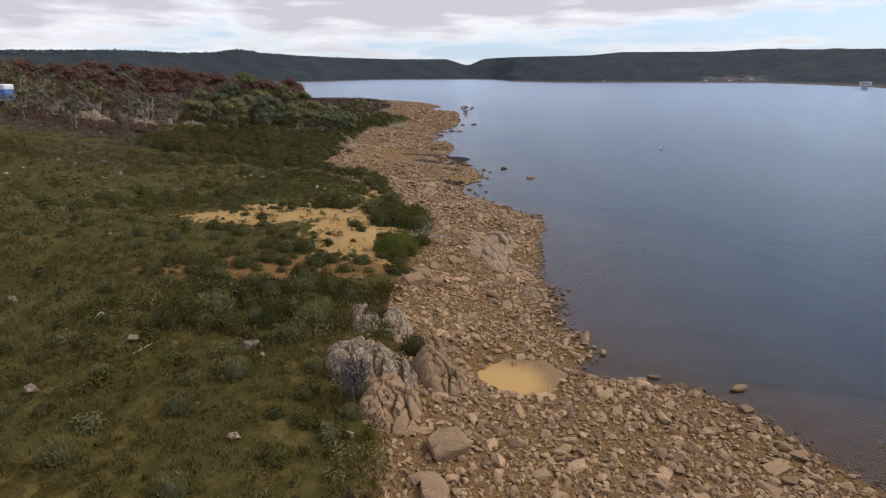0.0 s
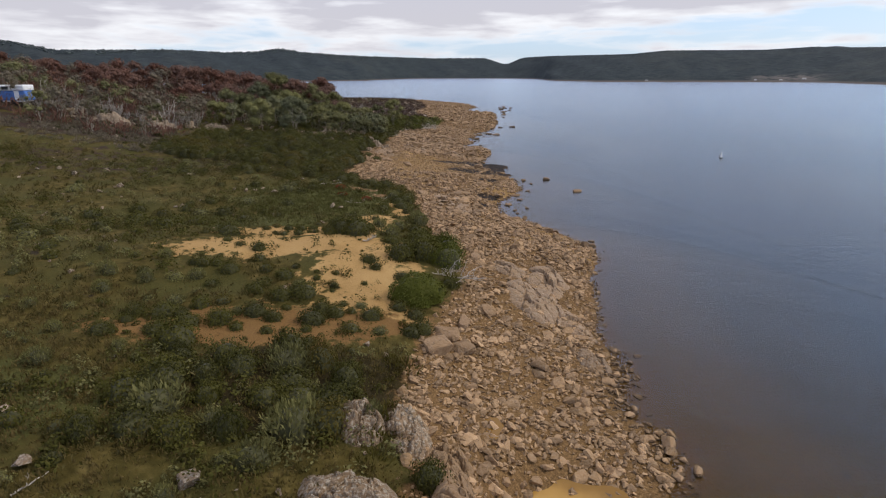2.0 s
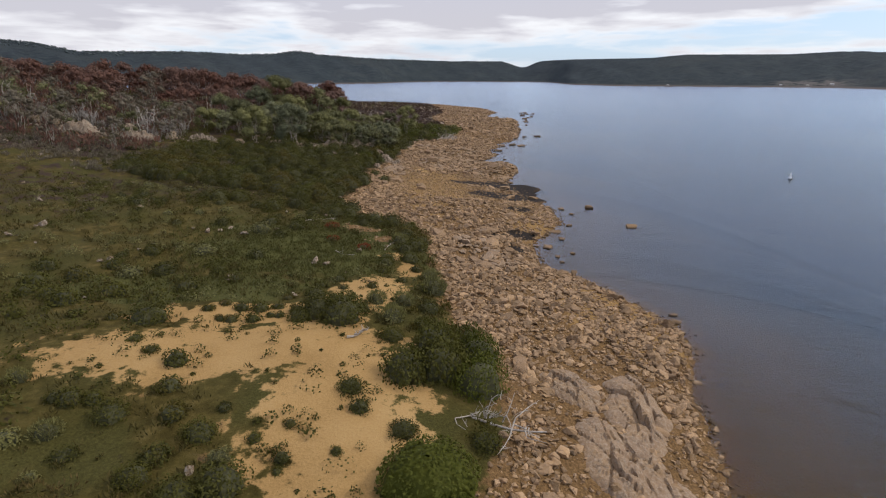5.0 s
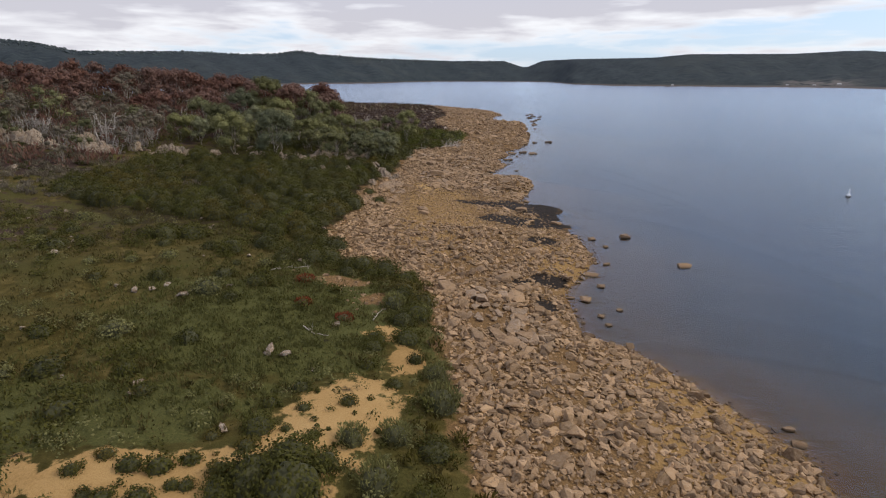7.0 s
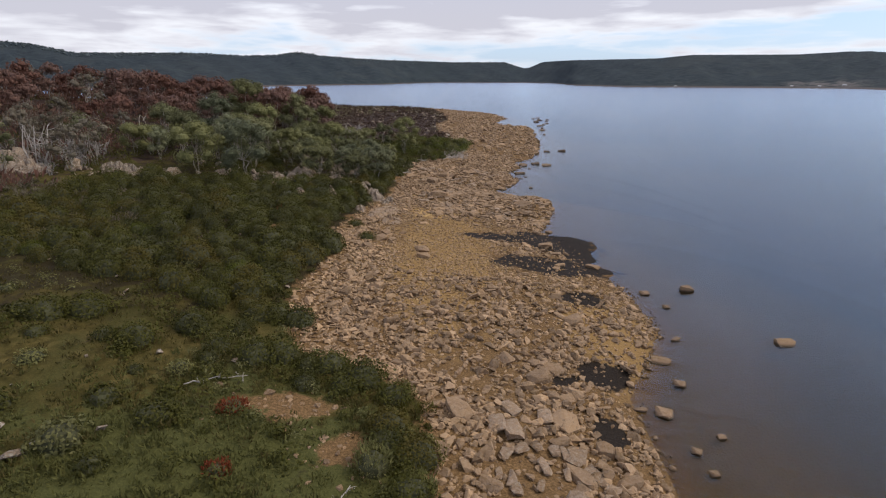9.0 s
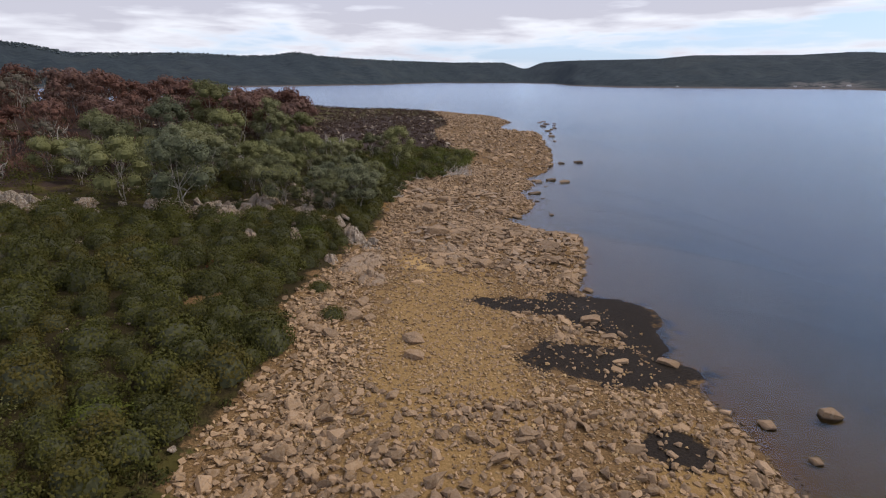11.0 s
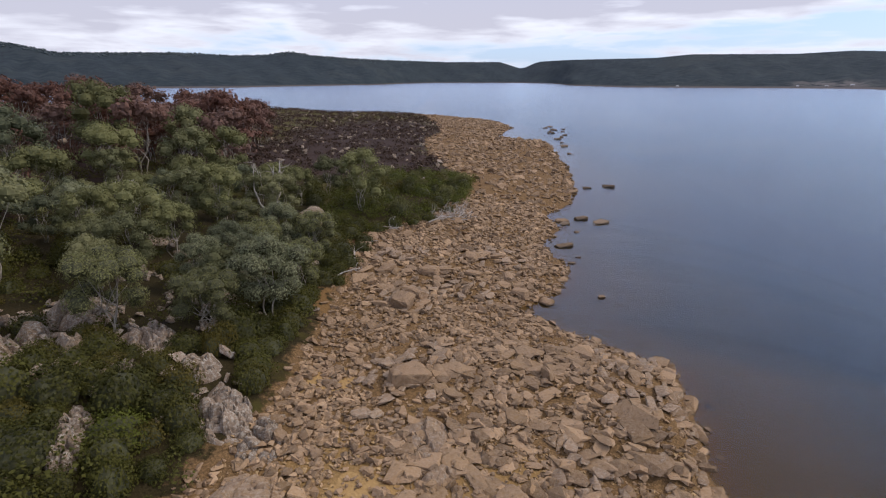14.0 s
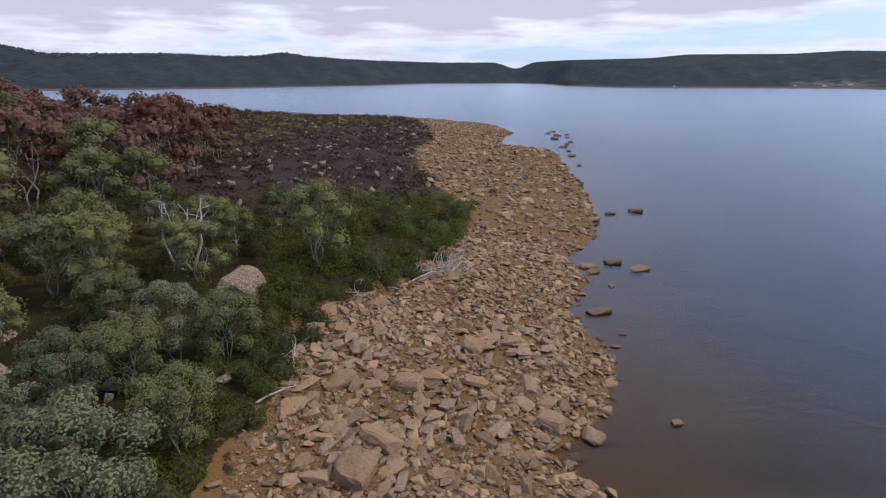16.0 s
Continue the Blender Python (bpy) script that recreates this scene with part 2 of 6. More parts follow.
# hill colour with its haze blue, lightened to offset shade on upright crowns
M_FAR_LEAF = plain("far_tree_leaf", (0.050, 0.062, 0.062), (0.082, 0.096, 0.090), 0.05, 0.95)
M_GROUND, M_WATER, M_POOL, M_HILL = ground_material(), water_material(), pool_material(), hill_material()
M_STONE = rock_material("shore_stone", (0.395, 0.250, 0.130), (0.135, 0.080, 0.038), 0.0, 0.0, 0.3)
M_OCHRE = rock_material("ochre_gravel", (0.40, 0.255, 0.105), (0.17, 0.098, 0.036), 0.0, 0.0, 0.5)
M_DROWNED = rock_material("drowned_stone", (0.17, 0.115, 0.07), (0.10, 0.068, 0.042))
M_BEDROCK = rock_material("bedrock", (0.255, 0.165, 0.096), (0.150, 0.092, 0.050), 0.22, 0.1, 0.35)
M_BOULDER = rock_material("granite", (0.245, 0.152, 0.080), (0.175, 0.107, 0.055), 0.0, 0.2, 0.25)
M_LICHEN = rock_material("lichen_granite", (0.190, 0.122, 0.068), (0.128, 0.080, 0.043), 0.6, 0.4, 0.25)
M_PALE = rock_material("pale_lichen_rock", (0.215, 0.150, 0.100), (0.13, 0.090, 0.058), 0.5, 0.3, 0.2)
M_SHARD = rock_material("shattered_rock", (0.31, 0.195, 0.103), (0.115, 0.068, 0.033), 0.0, 0.0, 0.3)
M_GUM = leaf_material("gum_leaf", (0.090, 0.090, 0.038), (0.155, 0.150, 0.066), (0.194, 0.181, 0.080))
M_GUMB = leaf_material("blue_gum_leaf", (0.088, 0.094, 0.049), (0.153, 0.156, 0.083), (0.190, 0.188, 0.098))
M_GUMY = leaf_material("gum_leaf_fresh", (0.118, 0.114, 0.042), (0.190, 0.180, 0.070), (0.172, 0.164, 0.062))
M_BRUSH = leaf_material("brown_brush_leaf", (0.090, 0.074, 0.048), (0.185, 0.155, 0.104), (0.150, 0.122, 0.082))
M_RUST = leaf_material("scorched_leaf", (0.098, 0.047, 0.031), (0.182, 0.084, 0.054), (0.150, 0.088, 0.064))
M_BURNT = leaf_material("burnt_scrub", (0.040, 0.024, 0.017), (0.085, 0.048, 0.032), (0.064, 0.040, 0.026))
M_SCRUB = leaf_material("scrub_leaf", (0.037, 0.038, 0.008), (0.086, 0.081, 0.017), (0.084, 0.066, 0.014))
M_DARK = leaf_material("dark_scrub_leaf", (0.040, 0.040, 0.009), (0.090, 0.084, 0.019), (0.072, 0.067, 0.013))
M_GREY = leaf_material("grey_green_leaf", (0.110, 0.106, 0.038), (0.215, 0.196, 0.074), (0.155, 0.142, 0.048))
M_GREEN = leaf_material("fresh_scrub_leaf", (0.051, 0.057, 0.007), (0.104, 0.107, 0.016), (0.076, 0.081, 0.012))
M_GRASS = leaf_material("grass_blade", (0.060, 0.062, 0.017), (0.118, 0.114, 0.034), (0.092, 0.086, 0.025))
M_RED = leaf_material("red_scrub_leaf", (0.13, 0.030, 0.012), (0.26, 0.066, 0.026), (0.18, 0.05, 0.022))
M_HEATH = leaf_material("heath_leaf", (0.060, 0.050, 0.013), (0.140, 0.110, 0.036), (0.112, 0.080, 0.028))
# dark colour that paints the shade inside shrubs and leaf clumps
M_CORE_SHADE = plain("core_shade", (0.036, 0.035, 0.013), (0.074, 0.070, 0.026), 9.0)
M_BARK = plain("gum_bark", (0.12, 0.10, 0.075), (0.36, 0.31, 0.24), 3.0)
M_CHAR = plain("scorched_bark", (0.06, 0.05, 0.045), (0.30, 0.26, 0.22), 2.0)
M_DEAD = plain("weathered_twigs", (0.13, 0.11, 0.09), (0.30, 0.265, 0.22), 4.0)
M_DRIFT = plain("bleached_wood", (0.24, 0.20, 0.16), (0.46, 0.41, 0.34), 8.0)


# ---- lie of the land ----
WATER_EDGE = [
    (2.9, 14.3), (9, 12.9), (11.4, 11.6), (12.6, 11.1), (14.4, 10.5), (16.1, 9.3), (16.6, 8), (17.2, 5.5), (18.1, 6.3), (18.7, 6.8),
    (20.4, 6.8), (21.6, 6.2), (23.9, 7), (27.2, 6.8), (29.8, 7.5), (33.7, 8.2), (36.2, 9.4), (38.8, 9.8), (42.3, 8.4), (45.5, 6.8),
    (46.8, 4.9), (51.8, 5.1), (54, 6.3), (57.3, 8.1), (61, 8.2), (66, 7.2), (73.3, 5.6), (74.3, 5.3), (76.7, 6.2), (84.1, 7.8),
    (85.3, 6.2), (87.2, 4.1), (90, 2.2), (92, 4.5), (95.8, 6.1), (101.3, 5.2), (105.5, 7.4), (109.7, 6.9), (115, 10.3), (124, 12.5),
    (135, 14.2), (146, 15), (161, 16.6), (168, 16.4), (171, 11), (174, 7.8), (186, 10.5), (198, 13.8), (210, 12.8), (220, 11.2),
    (230, 5), (236, -1), (242, -14)]
SCRUB_EDGE = [
    (2.8, -1.1), (11.6, -0.7), (17.3, -0.3), (20.1, -0.7), (23, -0.2), (26.9, 0.8), (29, 1.6), (31.2, 1.8), (33.3, 1), (37.6, -0.2),
    (41.5, -0.4), (45, -1.2), (49, -1.7), (51.3, -4), (52.1, -6.4), (57.6, -8.2), (64, -7.3), (68, -8.6), (74.5, -7.5), (79.8, -6.2),
    (93, -6.3), (96.6, -6.8), (99.5, -5), (101.5, -2.2), (103.5, -1.8), (107.6, 0.2), (114, 1.5),
    (118.4, 1.5), (128, -1.9), (135, -3.5), (158, -4.9), (169.5, -2.5), (185, -3.4), (216, -7.6), (237, -15), (242, -22)]
_wy, _wx = np.array(WATER_EDGE).T
_sy, _sx = np.array(SCRUB_EDGE).T


def water_x(y):
    return np.interp(y, _wy, _wx)


def scrub_x(y):
    return np.interp(y, _sy, _sx)


def ground_z(x, y):
    """Height of the ground over the lake's level at x, y (arrays)."""
    x, y = np.asarray(x, float), np.asarray(y, float)
    w, s = water_x(y), scrub_x(y)
    width = np.maximum(w - s, 1.5)
    d = (w - x) / width
    beach = 1.55 * np.clip(d, 0, 1) ** np.interp(y, (9, 12.8, 23.6, 30.5), (1.0, 1.5, 1.5, 0.75))
    beach = beach - 0.85 * np.exp(-((x - 3.2) / 1.9) ** 2 - ((y - 16.8) / 1.5) ** 2) + 0.22 * np.exp(-((x - 5.8) / 0.7) ** 2 - ((y - 16.8) / 1.3) ** 2) * (d > 0)
    beach = np.maximum(beach, np.where(d > 0.12, 0.08, 0.0))
    ledge = np.exp(-((y - 80.5) / 3.5) ** 4) * np.clip(d / 0.07, 0, 1) * np.clip(1.2 - d, 0, 1)
    beach = np.maximum(beach, 0.95 * ledge)
    v = np.maximum(s - x, 0)
    grow = np.interp(y, (0, 30, 38, 46, 62, 85, 105, 145, 215), (0.75, 0.8, 0.6, 0.65, 1.05, 1.1, 1.0, 0.5, 0.35))
    vv = np.minimum(v, 50)
    land = beach + grow * (0.75 * (1 - np.exp(-v / 2.5)) + 0.03 * vv + 0.001 * vv * vv + 1.8e-5 * vv ** 3 + 0.02 * (v - vv))
    north = np.clip((244 - y) / 16, 0, 1)
    land = land * north - 1.5 * (1 - north)
    depth = -0.07 * np.maximum(x - w, 0) - 0.006 * np.maximum(x - w, 0) ** 2
    return np.where(x > w, np.maximum(depth, -6), np.where(y > 244, np.maximum(-1.5 - 0.1 * (y - 244), -6), land))


# ---- mesh helpers ----
def mesh_of(name, verts, faces, mat, smooth=False):
    me = bpy.data.meshes.new(name)
    verts = np.asarray(verts, np.float32)
    faces = [np.asarray(f) for f in (faces if isinstance(faces, list) else [faces])]
    me.vertices.add(len(verts))
    me.vertices.foreach_set("co", verts.ravel())
    loops = np.concatenate([f.ravel() for f in faces]).astype(np.int32)
    sizes = np.concatenate([np.full(len(f), f.shape[1], np.int32) for f in faces])
    me.loops.add(len(loops))
    me.loops.foreach_set("vertex_index", loops)
    me.polygons.add(len(sizes))
    me.polygons.foreach_set("loop_start", np.concatenate(([0], np.cumsum(sizes)[:-1])).astype(np.int32))
    me.update(calc_edges=True)
    me.validate()
    me.materials.append(mat)
    me.polygons.foreach_set("use_smooth", np.full(len(me.polygons), smooth))
    return me


def part(name, data, parent, label=""):
    """Links a mesh as one part under a thing."""
    ob = new(name, data)
    ob.parent = parent
    if label:
        tagged(ob, label)
    return ob


def merge(pieces):
    """Joins (verts, faces) pieces with faces of one size."""
    vs, fs, n = [], [], 0
    for v, f in pieces:
        vs.append(v)
        fs.append(np.asarray(f) + n)
        n += len(v)
    return np.concatenate(vs), np.concatenate(fs)


def unit(v):
    return v / np.maximum(np.linalg.norm(v, axis=-1, keepdims=True), 1e-9)


def leaf_quads(rng, at, out, size, long=1.6, loose=0.7, spiky=False):
    """Small bent leaf sprays at the points, facing roughly outwards."""
    n = len(at)
    nor = unit(out + loose * rng.normal(size=(n, 3)))
    side = unit(np.cross(nor, rng.normal(size=(n, 3))))
    along = np.cross(nor, side)
    if spiky:
        along = unit(unit(out) + (0, 0, 0.5) + 0.45 * rng.normal(size=(n, 3)))
        side = unit(np.cross(along, rng.normal(size=(n, 3))))
        nor = np.cross(side, along)
    s = (np.asarray(size) * rng.uniform(0.6, 1.3, n))[:, None]
    tip = along * s * long * 0.5
    v = np.stack((at - tip, at + side * s * 0.5 - nor * s * 0.12, at + tip, at - side * s * 0.5 - nor * s * 0.12), 1).reshape(-1, 3)
    f = np.arange(4 * n).reshape(n, 4)
    return v, f


def tube(path, radii, sides=5):
    """A tapered tube as quads."""
    path = np.asarray(path, float)
    t = unit(np.gradient(path, axis=0))
    a = unit(np.cross(t, np.array([0.31, 0.17, 0.93]) + 0 * t))
    b = np.cross(t, a)
    ang = np.linspace(0, 2 * np.pi, sides, endpoint=False)
    ring = path[:, None] + np.asarray(radii)[:, None, None] * (np.cos(ang)[None, :, None] * a[:, None] + np.sin(ang)[None, :, None] * b[:, None])
    v = ring.reshape(-1, 3)
    i, j = np.meshgrid(np.arange(len(path) - 1), np.arange(sides), indexing="ij")
    k = (j + 1) % sides
    f = np.stack((i * sides + j, i * sides + k, (i + 1) * sides + k, (i + 1) * sides + j), -1).reshape(-1, 4)
    return v, f


def limb(rng, a, b, r0, r1, bend=0.15, n=6):
    a, b = np.asarray(a, float), np.asarray(b, float)
    t = np.linspace(0, 1, n)[:, None]
    off = rng.normal(size=3) * bend * np.linalg.norm(b - a)
    wig = rng.normal(size=(n, 3)) * 0.02 * np.linalg.norm(b - a)
    p = a + (b - a) * t + off * np.sin(np.pi * t) + wig * np.sin(np.pi * t)
    return tube(p, np.linspace(r0, r1, n))


def hull(rng, n=13, flat=0.6, box=0.55):
    """An angular stone about 1 across: verts and triangles."""
    bm = bmesh.new()
    p = unit(rng.normal(size=(n, 3)))
    p = np.sign(p) * np.abs(p) ** box
    p = p / np.abs(p).max() * (0.5, 0.5 * rng.uniform(0.6, 1.0), 0.5 * flat)
    for q in p:
        bm.verts.new(q)
    bmesh.ops.convex_hull(bm, input=bm.verts)
    loose = [v for v in bm.verts if not v.link_faces]
    bmesh.ops.delete(bm, geom=loose, context="VERTS")
    bmesh.ops.triangulate(bm, faces=bm.faces)
    bm.verts.index_update()
    v = np.array([v.co[:] for v in bm.verts])
    f = np.array([[w.index for w in q.verts] for q in bm.faces])
    bm.free()
    return v, f


def turned(v, rz, tilt_x=0.0, tilt_y=0.0):
    m = np.array(Euler((tilt_x, tilt_y, rz)).to_matrix())
    return v @ m.T


# ---- the ground sheet ----
def ellipse(x, y, cx, cy, rx, ry, turn=0.0):
    """1 in the middle of an ellipse, 0.5 on its rim, 0 outside."""
    c, s = math.cos(turn), math.sin(turn)
    u, v = (x - cx) * c + (y - cy) * s, -(x - cx) * s + (y - cy) * c
    return np.clip(1.5 - np.sqrt((u / rx) ** 2 + (v / ry) ** 2), 0, 1)


def most(*a):
    return np.maximum.reduce(a)


# a trodden trail in the scrub and a patch of bare soil on the beach
TRAIL = (-11.9, 67.0, 1.5, 0.3, 0.95)
CLEARINGS = [(-5.9, 48.2, 1.7, 0.75, 0.0), (-3.8, 46.5, 1.1, 0.7, 0.0)]
OCHRE = (-3.2, 75.2, 1.3, 1.7, 0.0)
SAND = [(-7.3, 31.7, 5.8, 1.9, 0.12), (-3.0, 29.3, 2.4, 4.0, 0.0), (-6.1, 23.6, 5.4, 1.7, 0.05), (-2.5, 24.7, 1.9, 2.0, 0.0), (-7.4, 34.9, 4.4, 1.15, 0.14), (-5.0, 33.3, 2.6, 1.0, 0.0),
        (-3.8, 37.4, 1.6, 2.8, -0.3), (-2.3, 41.5, 0.7, 1.2, 0.0), (-6.8, 87.2, 0.35, 1.6, 0.2), (-3.2, 43, 0.8, 0.9, 0.0),
        (-5, 80.5, 1.1, 1.0, 0.0), (-3.2, 75.3, 1.1, 1.5, 0.0)]
BROWN = [(-6.3, 23.4, 5.2, 1.7, 0.05), (-2.6, 24.2, 1.6, 1.2, 0.0), (-7, 87.4, 0.9, 2.4, 0.2)]
WEED = [(2.3, 70.6, 2.5, 0.85, 0.0), (6.1, 70.8, 2.5, 2.3, 0.1), (4.9, 72.2, 1.6, 0.8, 0.2), (7.0, 68.2, 1.0, 1.5, 0.0), (4.8, 65.4, 3.4, 1.5, 0.0), (5.4, 60.2, 1.1, 0.8, 0.3), (4.6, 53.1, 0.95, 0.7, 0.0), (3.8, 49.3, 0.5, 0.7, 0.0), (2.9, 52.2, 0.5, 0.25, 0.4)]


# bedrock: x, y, half sizes, turn, blocks, rise, depth of the blocks
BEDROCK = [(5.9, 80.2, 2.0, 4.9, 0.0, 58, 0.22, 0.5), (4.7, 30.1, 2.0, 4.6, -0.12, 34, 0.22, 0.5), (-6.5, 75.6, 1.3, 3.4, -0.15, 20, 0.35, 0.6), (-2.6, 81.2, 1.5, 2.6, -0.3, 18, 0.30, 0.5),
           (1.5, 46.6, 1.4, 3.4, 0.25, 48, 0.32, 0.5), (-0.3, 90.6, 1.9, 1.5, 0.2, 12, 0.25, 0.5), (-3.9, 94.6, 1.7, 1.3, 0.4, 10, 0.3, 0.5), (2.7, 77.2, 1.1, 1.6, 0.1, 9, 0.22, 0.4),
           (1.6, 96, 2.2, 1.5, 0.3, 14, 0.3, 0.5), (-3, 88.4, 1.2, 1.6, 0.0, 12, 0.2, 0.6)]

# fractured lichened rocks of the grove: x, y, half sizes, turn, rise, faces
GROVE_ROCKS = [(-16.8, 80.2, 1.9, 1.1, 0.0, 0.75, 16), (-14.7, 83.0, 1.3, 1.4, 0.1, 0.85, 12), (-11.3, 81.5, 1.0, 0.9, -0.2, 0.6, 9), (-10.7, 76.3, 0.65, 1.5, 0.3, 0.6, 9), (-9.1, 79.8, 0.75, 0.8, 0.3, 0.55, 7),
               (-13.4, 80.4, 0.6, 0.5, 0.0, 0.6, 4), (-7.6, 78.2, 0.9, 1.3, 0.2, 0.5, 10), (-6.3, 77.5, 0.7, 1.3, 0.1, 0.35, 8), (-12.9, 75.3, 0.45, 0.5, 0.3, 0.6, 4), (-8.0, 73.9, 0.5, 0.5, 0.0, 0.4, 4), (-11.2, 86.9, 1.3, 1.0, 0.2, 0.6, 9),
               (-16.9, 92.4, 1.3, 0.8, 0.3, 0.6, 9), (-12.9, 89.0, 1.1, 0.7, 0.1, 0.6, 8), (-20.6, 80.4, 1.2, 0.8, 0.2, 0.6, 8), (-33.5, 74.6, 2.2, 1.2, 0.1, 0.9, 12), (-39.5, 74.8, 2.4, 1.2, 0.0, 1.0, 12), (-28.0, 78.0, 1.8, 1.1, 0.2, 0.8, 10),
               (-44.5, 76.5, 1.8, 1.2, 0.1, 1.0, 9), (-36.2, 77.4, 1.6, 1.0, 0.3, 1.0, 9)]


def open_ground(x, y):
    """How far a place is bare rock or trodden soil, 0 to 1."""
    return np.maximum.reduce([ellipse(x, y, *e[:5]) for e in GROVE_ROCKS] + [ellipse(x, y, *e) for e in CLEARINGS + [TRAIL]])


def lines(*runs):
    """Grid lines: (start, stop, step) runs one after the other."""
    return np.unique(np.concatenate([np.arange(a, b + 1e-6, s) for a, b, s in runs]).round(3))


def relief(x, y):
    """Uneven ground: hummocks on land, lumps on the shore."""
    out = np.zeros(x.shape)
    for scale, high, ph in ((0.17, 0.22, 0.0), (0.55, 0.11, 2.1), (1.3, 0.05, 4.4)):
        out += high * np.sin(scale * x * 1.1 + ph + 1.7 * np.sin(scale * 0.6 * y + ph)) * np.sin(scale * y + 0.7 * ph + 1.3 * np.sin(scale * 0.8 * x))
    w, s = water_x(y), scrub_x(y)
    inland = np.clip((s - x) / 4, 0, 1)
    shore = np.clip((w - x) / 1.5, 0, 1) * 0.35
    return out * np.maximum(inland, shore) * np.clip((244 - y) / 10, 0, 1)


def surface(x, y):
    x, y = np.asarray(x, float), np.asarray(y, float)
    far = np.clip((np.abs(x) - 110) / 200, 0, 1) * (x < 0)
    z = (ground_z(x, y) + relief(x, y)) * (1 - 0.25 * far)
    mat = np.maximum.reduce([ellipse(x, y, *e) for e in WEED])
    return np.where(mat > 0.2, np.maximum(z, np.clip(2.2 * (mat - 0.42), -1, 0.035)), z)


def make_ground():
    xs = lines((-4600, -700, 390), (-700, -120, 20), (-120, -30, 2.0), (-30, 16, 0.42), (16, 40, 2.0), (40, 200, 20), (200, 4600, 440))
    ys = lines((-4400, -100, 430), (-100, 4, 8), (4, 112, 0.42), (112, 272, 1.6), (272, 412, 20), (400, 4800, 440))
    x, y = np.meshgrid(xs, ys)
    z = surface(x, y)
    v = np.stack((x, y, z), -1).reshape(-1, 3)
    i, j = np.meshgrid(np.arange(len(ys) - 1), np.arange(len(xs) - 1), indexing="ij")
    n = len(xs)
    f = np.stack((i * n + j, i * n + j + 1, (i + 1) * n + j + 1, (i + 1) * n + j), -1).reshape(-1, 4)
    me = mesh_of("ground", v, f, M_GROUND, True)
    w, s = water_x(y), scrub_x(y)
    ones = np.ones(x.shape)
    sand = 0.82 * most(*[ellipse(x, y, *e) for e in SAND])
    beach = np.maximum(np.clip((x - s) / 1.4 + 0.75, 0, 1), 0.75 * most(*[ellipse(x, y, *e) for e in CLEARINGS + [TRAIL]]))
    weed = most(*[ellipse(x, y, *e) for e in WEED])
    green = most(ellipse(x, y, -7, 44, 5.5, 5.0), ellipse(x, y, -12, 37.5, 6, 1.8), 0.8 * ellipse(x, y, -12, 19, 4, 2))
    burn = most(ellipse(x, y, -16, 128, 15, 18), 0.75 * ellipse(x, y, -14, 160, 16, 40), 0.75 * ellipse(x, y, -40, 67, 12, 5, 0.1), 0.45 * ellipse(x, y, -28, 54, 14, 8), ellipse(x, y, -50, 100, 26, 30))
    yellow = most(ellipse(x, y, -1.8, 66, 3.2, 11), ellipse(x, y, -2.6, 76.0, 3.2, 2.4), ellipse(x, y, 0.8, 76.6, 1.6, 1.2), ellipse(x, y, 7.5, 40, 3, 5), ellipse(x, y, 5.8, 57, 2, 5))
    # where litter lies, painted dark with the shade under scrub and gums
    litter_shade = most(ellipse(x, y, -16, 66, 10, 11), ellipse(x, y, -9, 72, 3, 8), ellipse(x, y, -15, 88, 11, 14), ellipse(x, y, -5, 106, 5, 8), 0.8 * ellipse(x, y, -4.1, 20.2, 4.5, 2.4))
    brown = most(*[ellipse(x, y, *e) for e in BROWN])
    for name, chans in (("cover", (sand, beach, weed)), ("growth", (green, burn, litter_shade)), ("tint", (yellow, brown, 0 * ones))):
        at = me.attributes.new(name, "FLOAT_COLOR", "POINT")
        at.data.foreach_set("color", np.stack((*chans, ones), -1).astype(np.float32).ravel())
    return tagged(new("ground", me), "heath, sand and gravel ground sloping to the lake", "ground", kind="structure")


ground = make_ground()

# ---- the lake ----
xs, ys = lines((-4600, 4600, 460)), lines((-4400, 4800, 460))
X, Y = np.meshgrid(xs, ys)
I, J = np.meshgrid(np.arange(len(ys) - 1), np.arange(len(xs) - 1), indexing="ij")
N = len(xs)
lake = new("water", mesh_of("water", np.stack((X, Y, 0 * X), -1).reshape(-1, 3), np.stack((I * N + J, I * N + J + 1, (I + 1) * N + J + 1, (I + 1) * N + J), -1).reshape(-1, 4), M_WATER))
tagged(lake, "rippled grey-blue lake water, brown in the shallows", "lake", kind="structure")


# ---- far forested hills round the lake ----
SHORE = [(-180, 900), (-90, 1500), (-60, 900), (-34.6, 815), (-21, 857), (-7.7, 1204), (-5.4, 1502), (-1.4, 1992), (7.2, 1990), (10, 1690), (12.2, 1081), (17.6, 866), (35.8, 875), (40.3, 745), (49.7, 475), (60, 420), (110, 700), (180, 900)]
CREST = [(-180, 0.03), (-60, 0.05), (-42, 0.056), (-37.6, 0.0503), (-34.8, 0.040), (-25.6, 0.0429), (-20.8, 0.0395), (-18.0, 0.0412), (-15.7, 0.0470), (-13.6, 0.0408), (-12.5, 0.0399), (-8.1, 0.0348), (-0.2, 0.0304),
         (5.0, 0.0304), (6.9, 0.0205), (7.4, 0.0205), (8.8, 0.0309), (12.1, 0.0342), (19.9, 0.0366), (22.8, 0.0412), (31.3, 0.0388), (34.8, 0.0414), (37.7, 0.0392), (60, 0.035), (180, 0.03)]


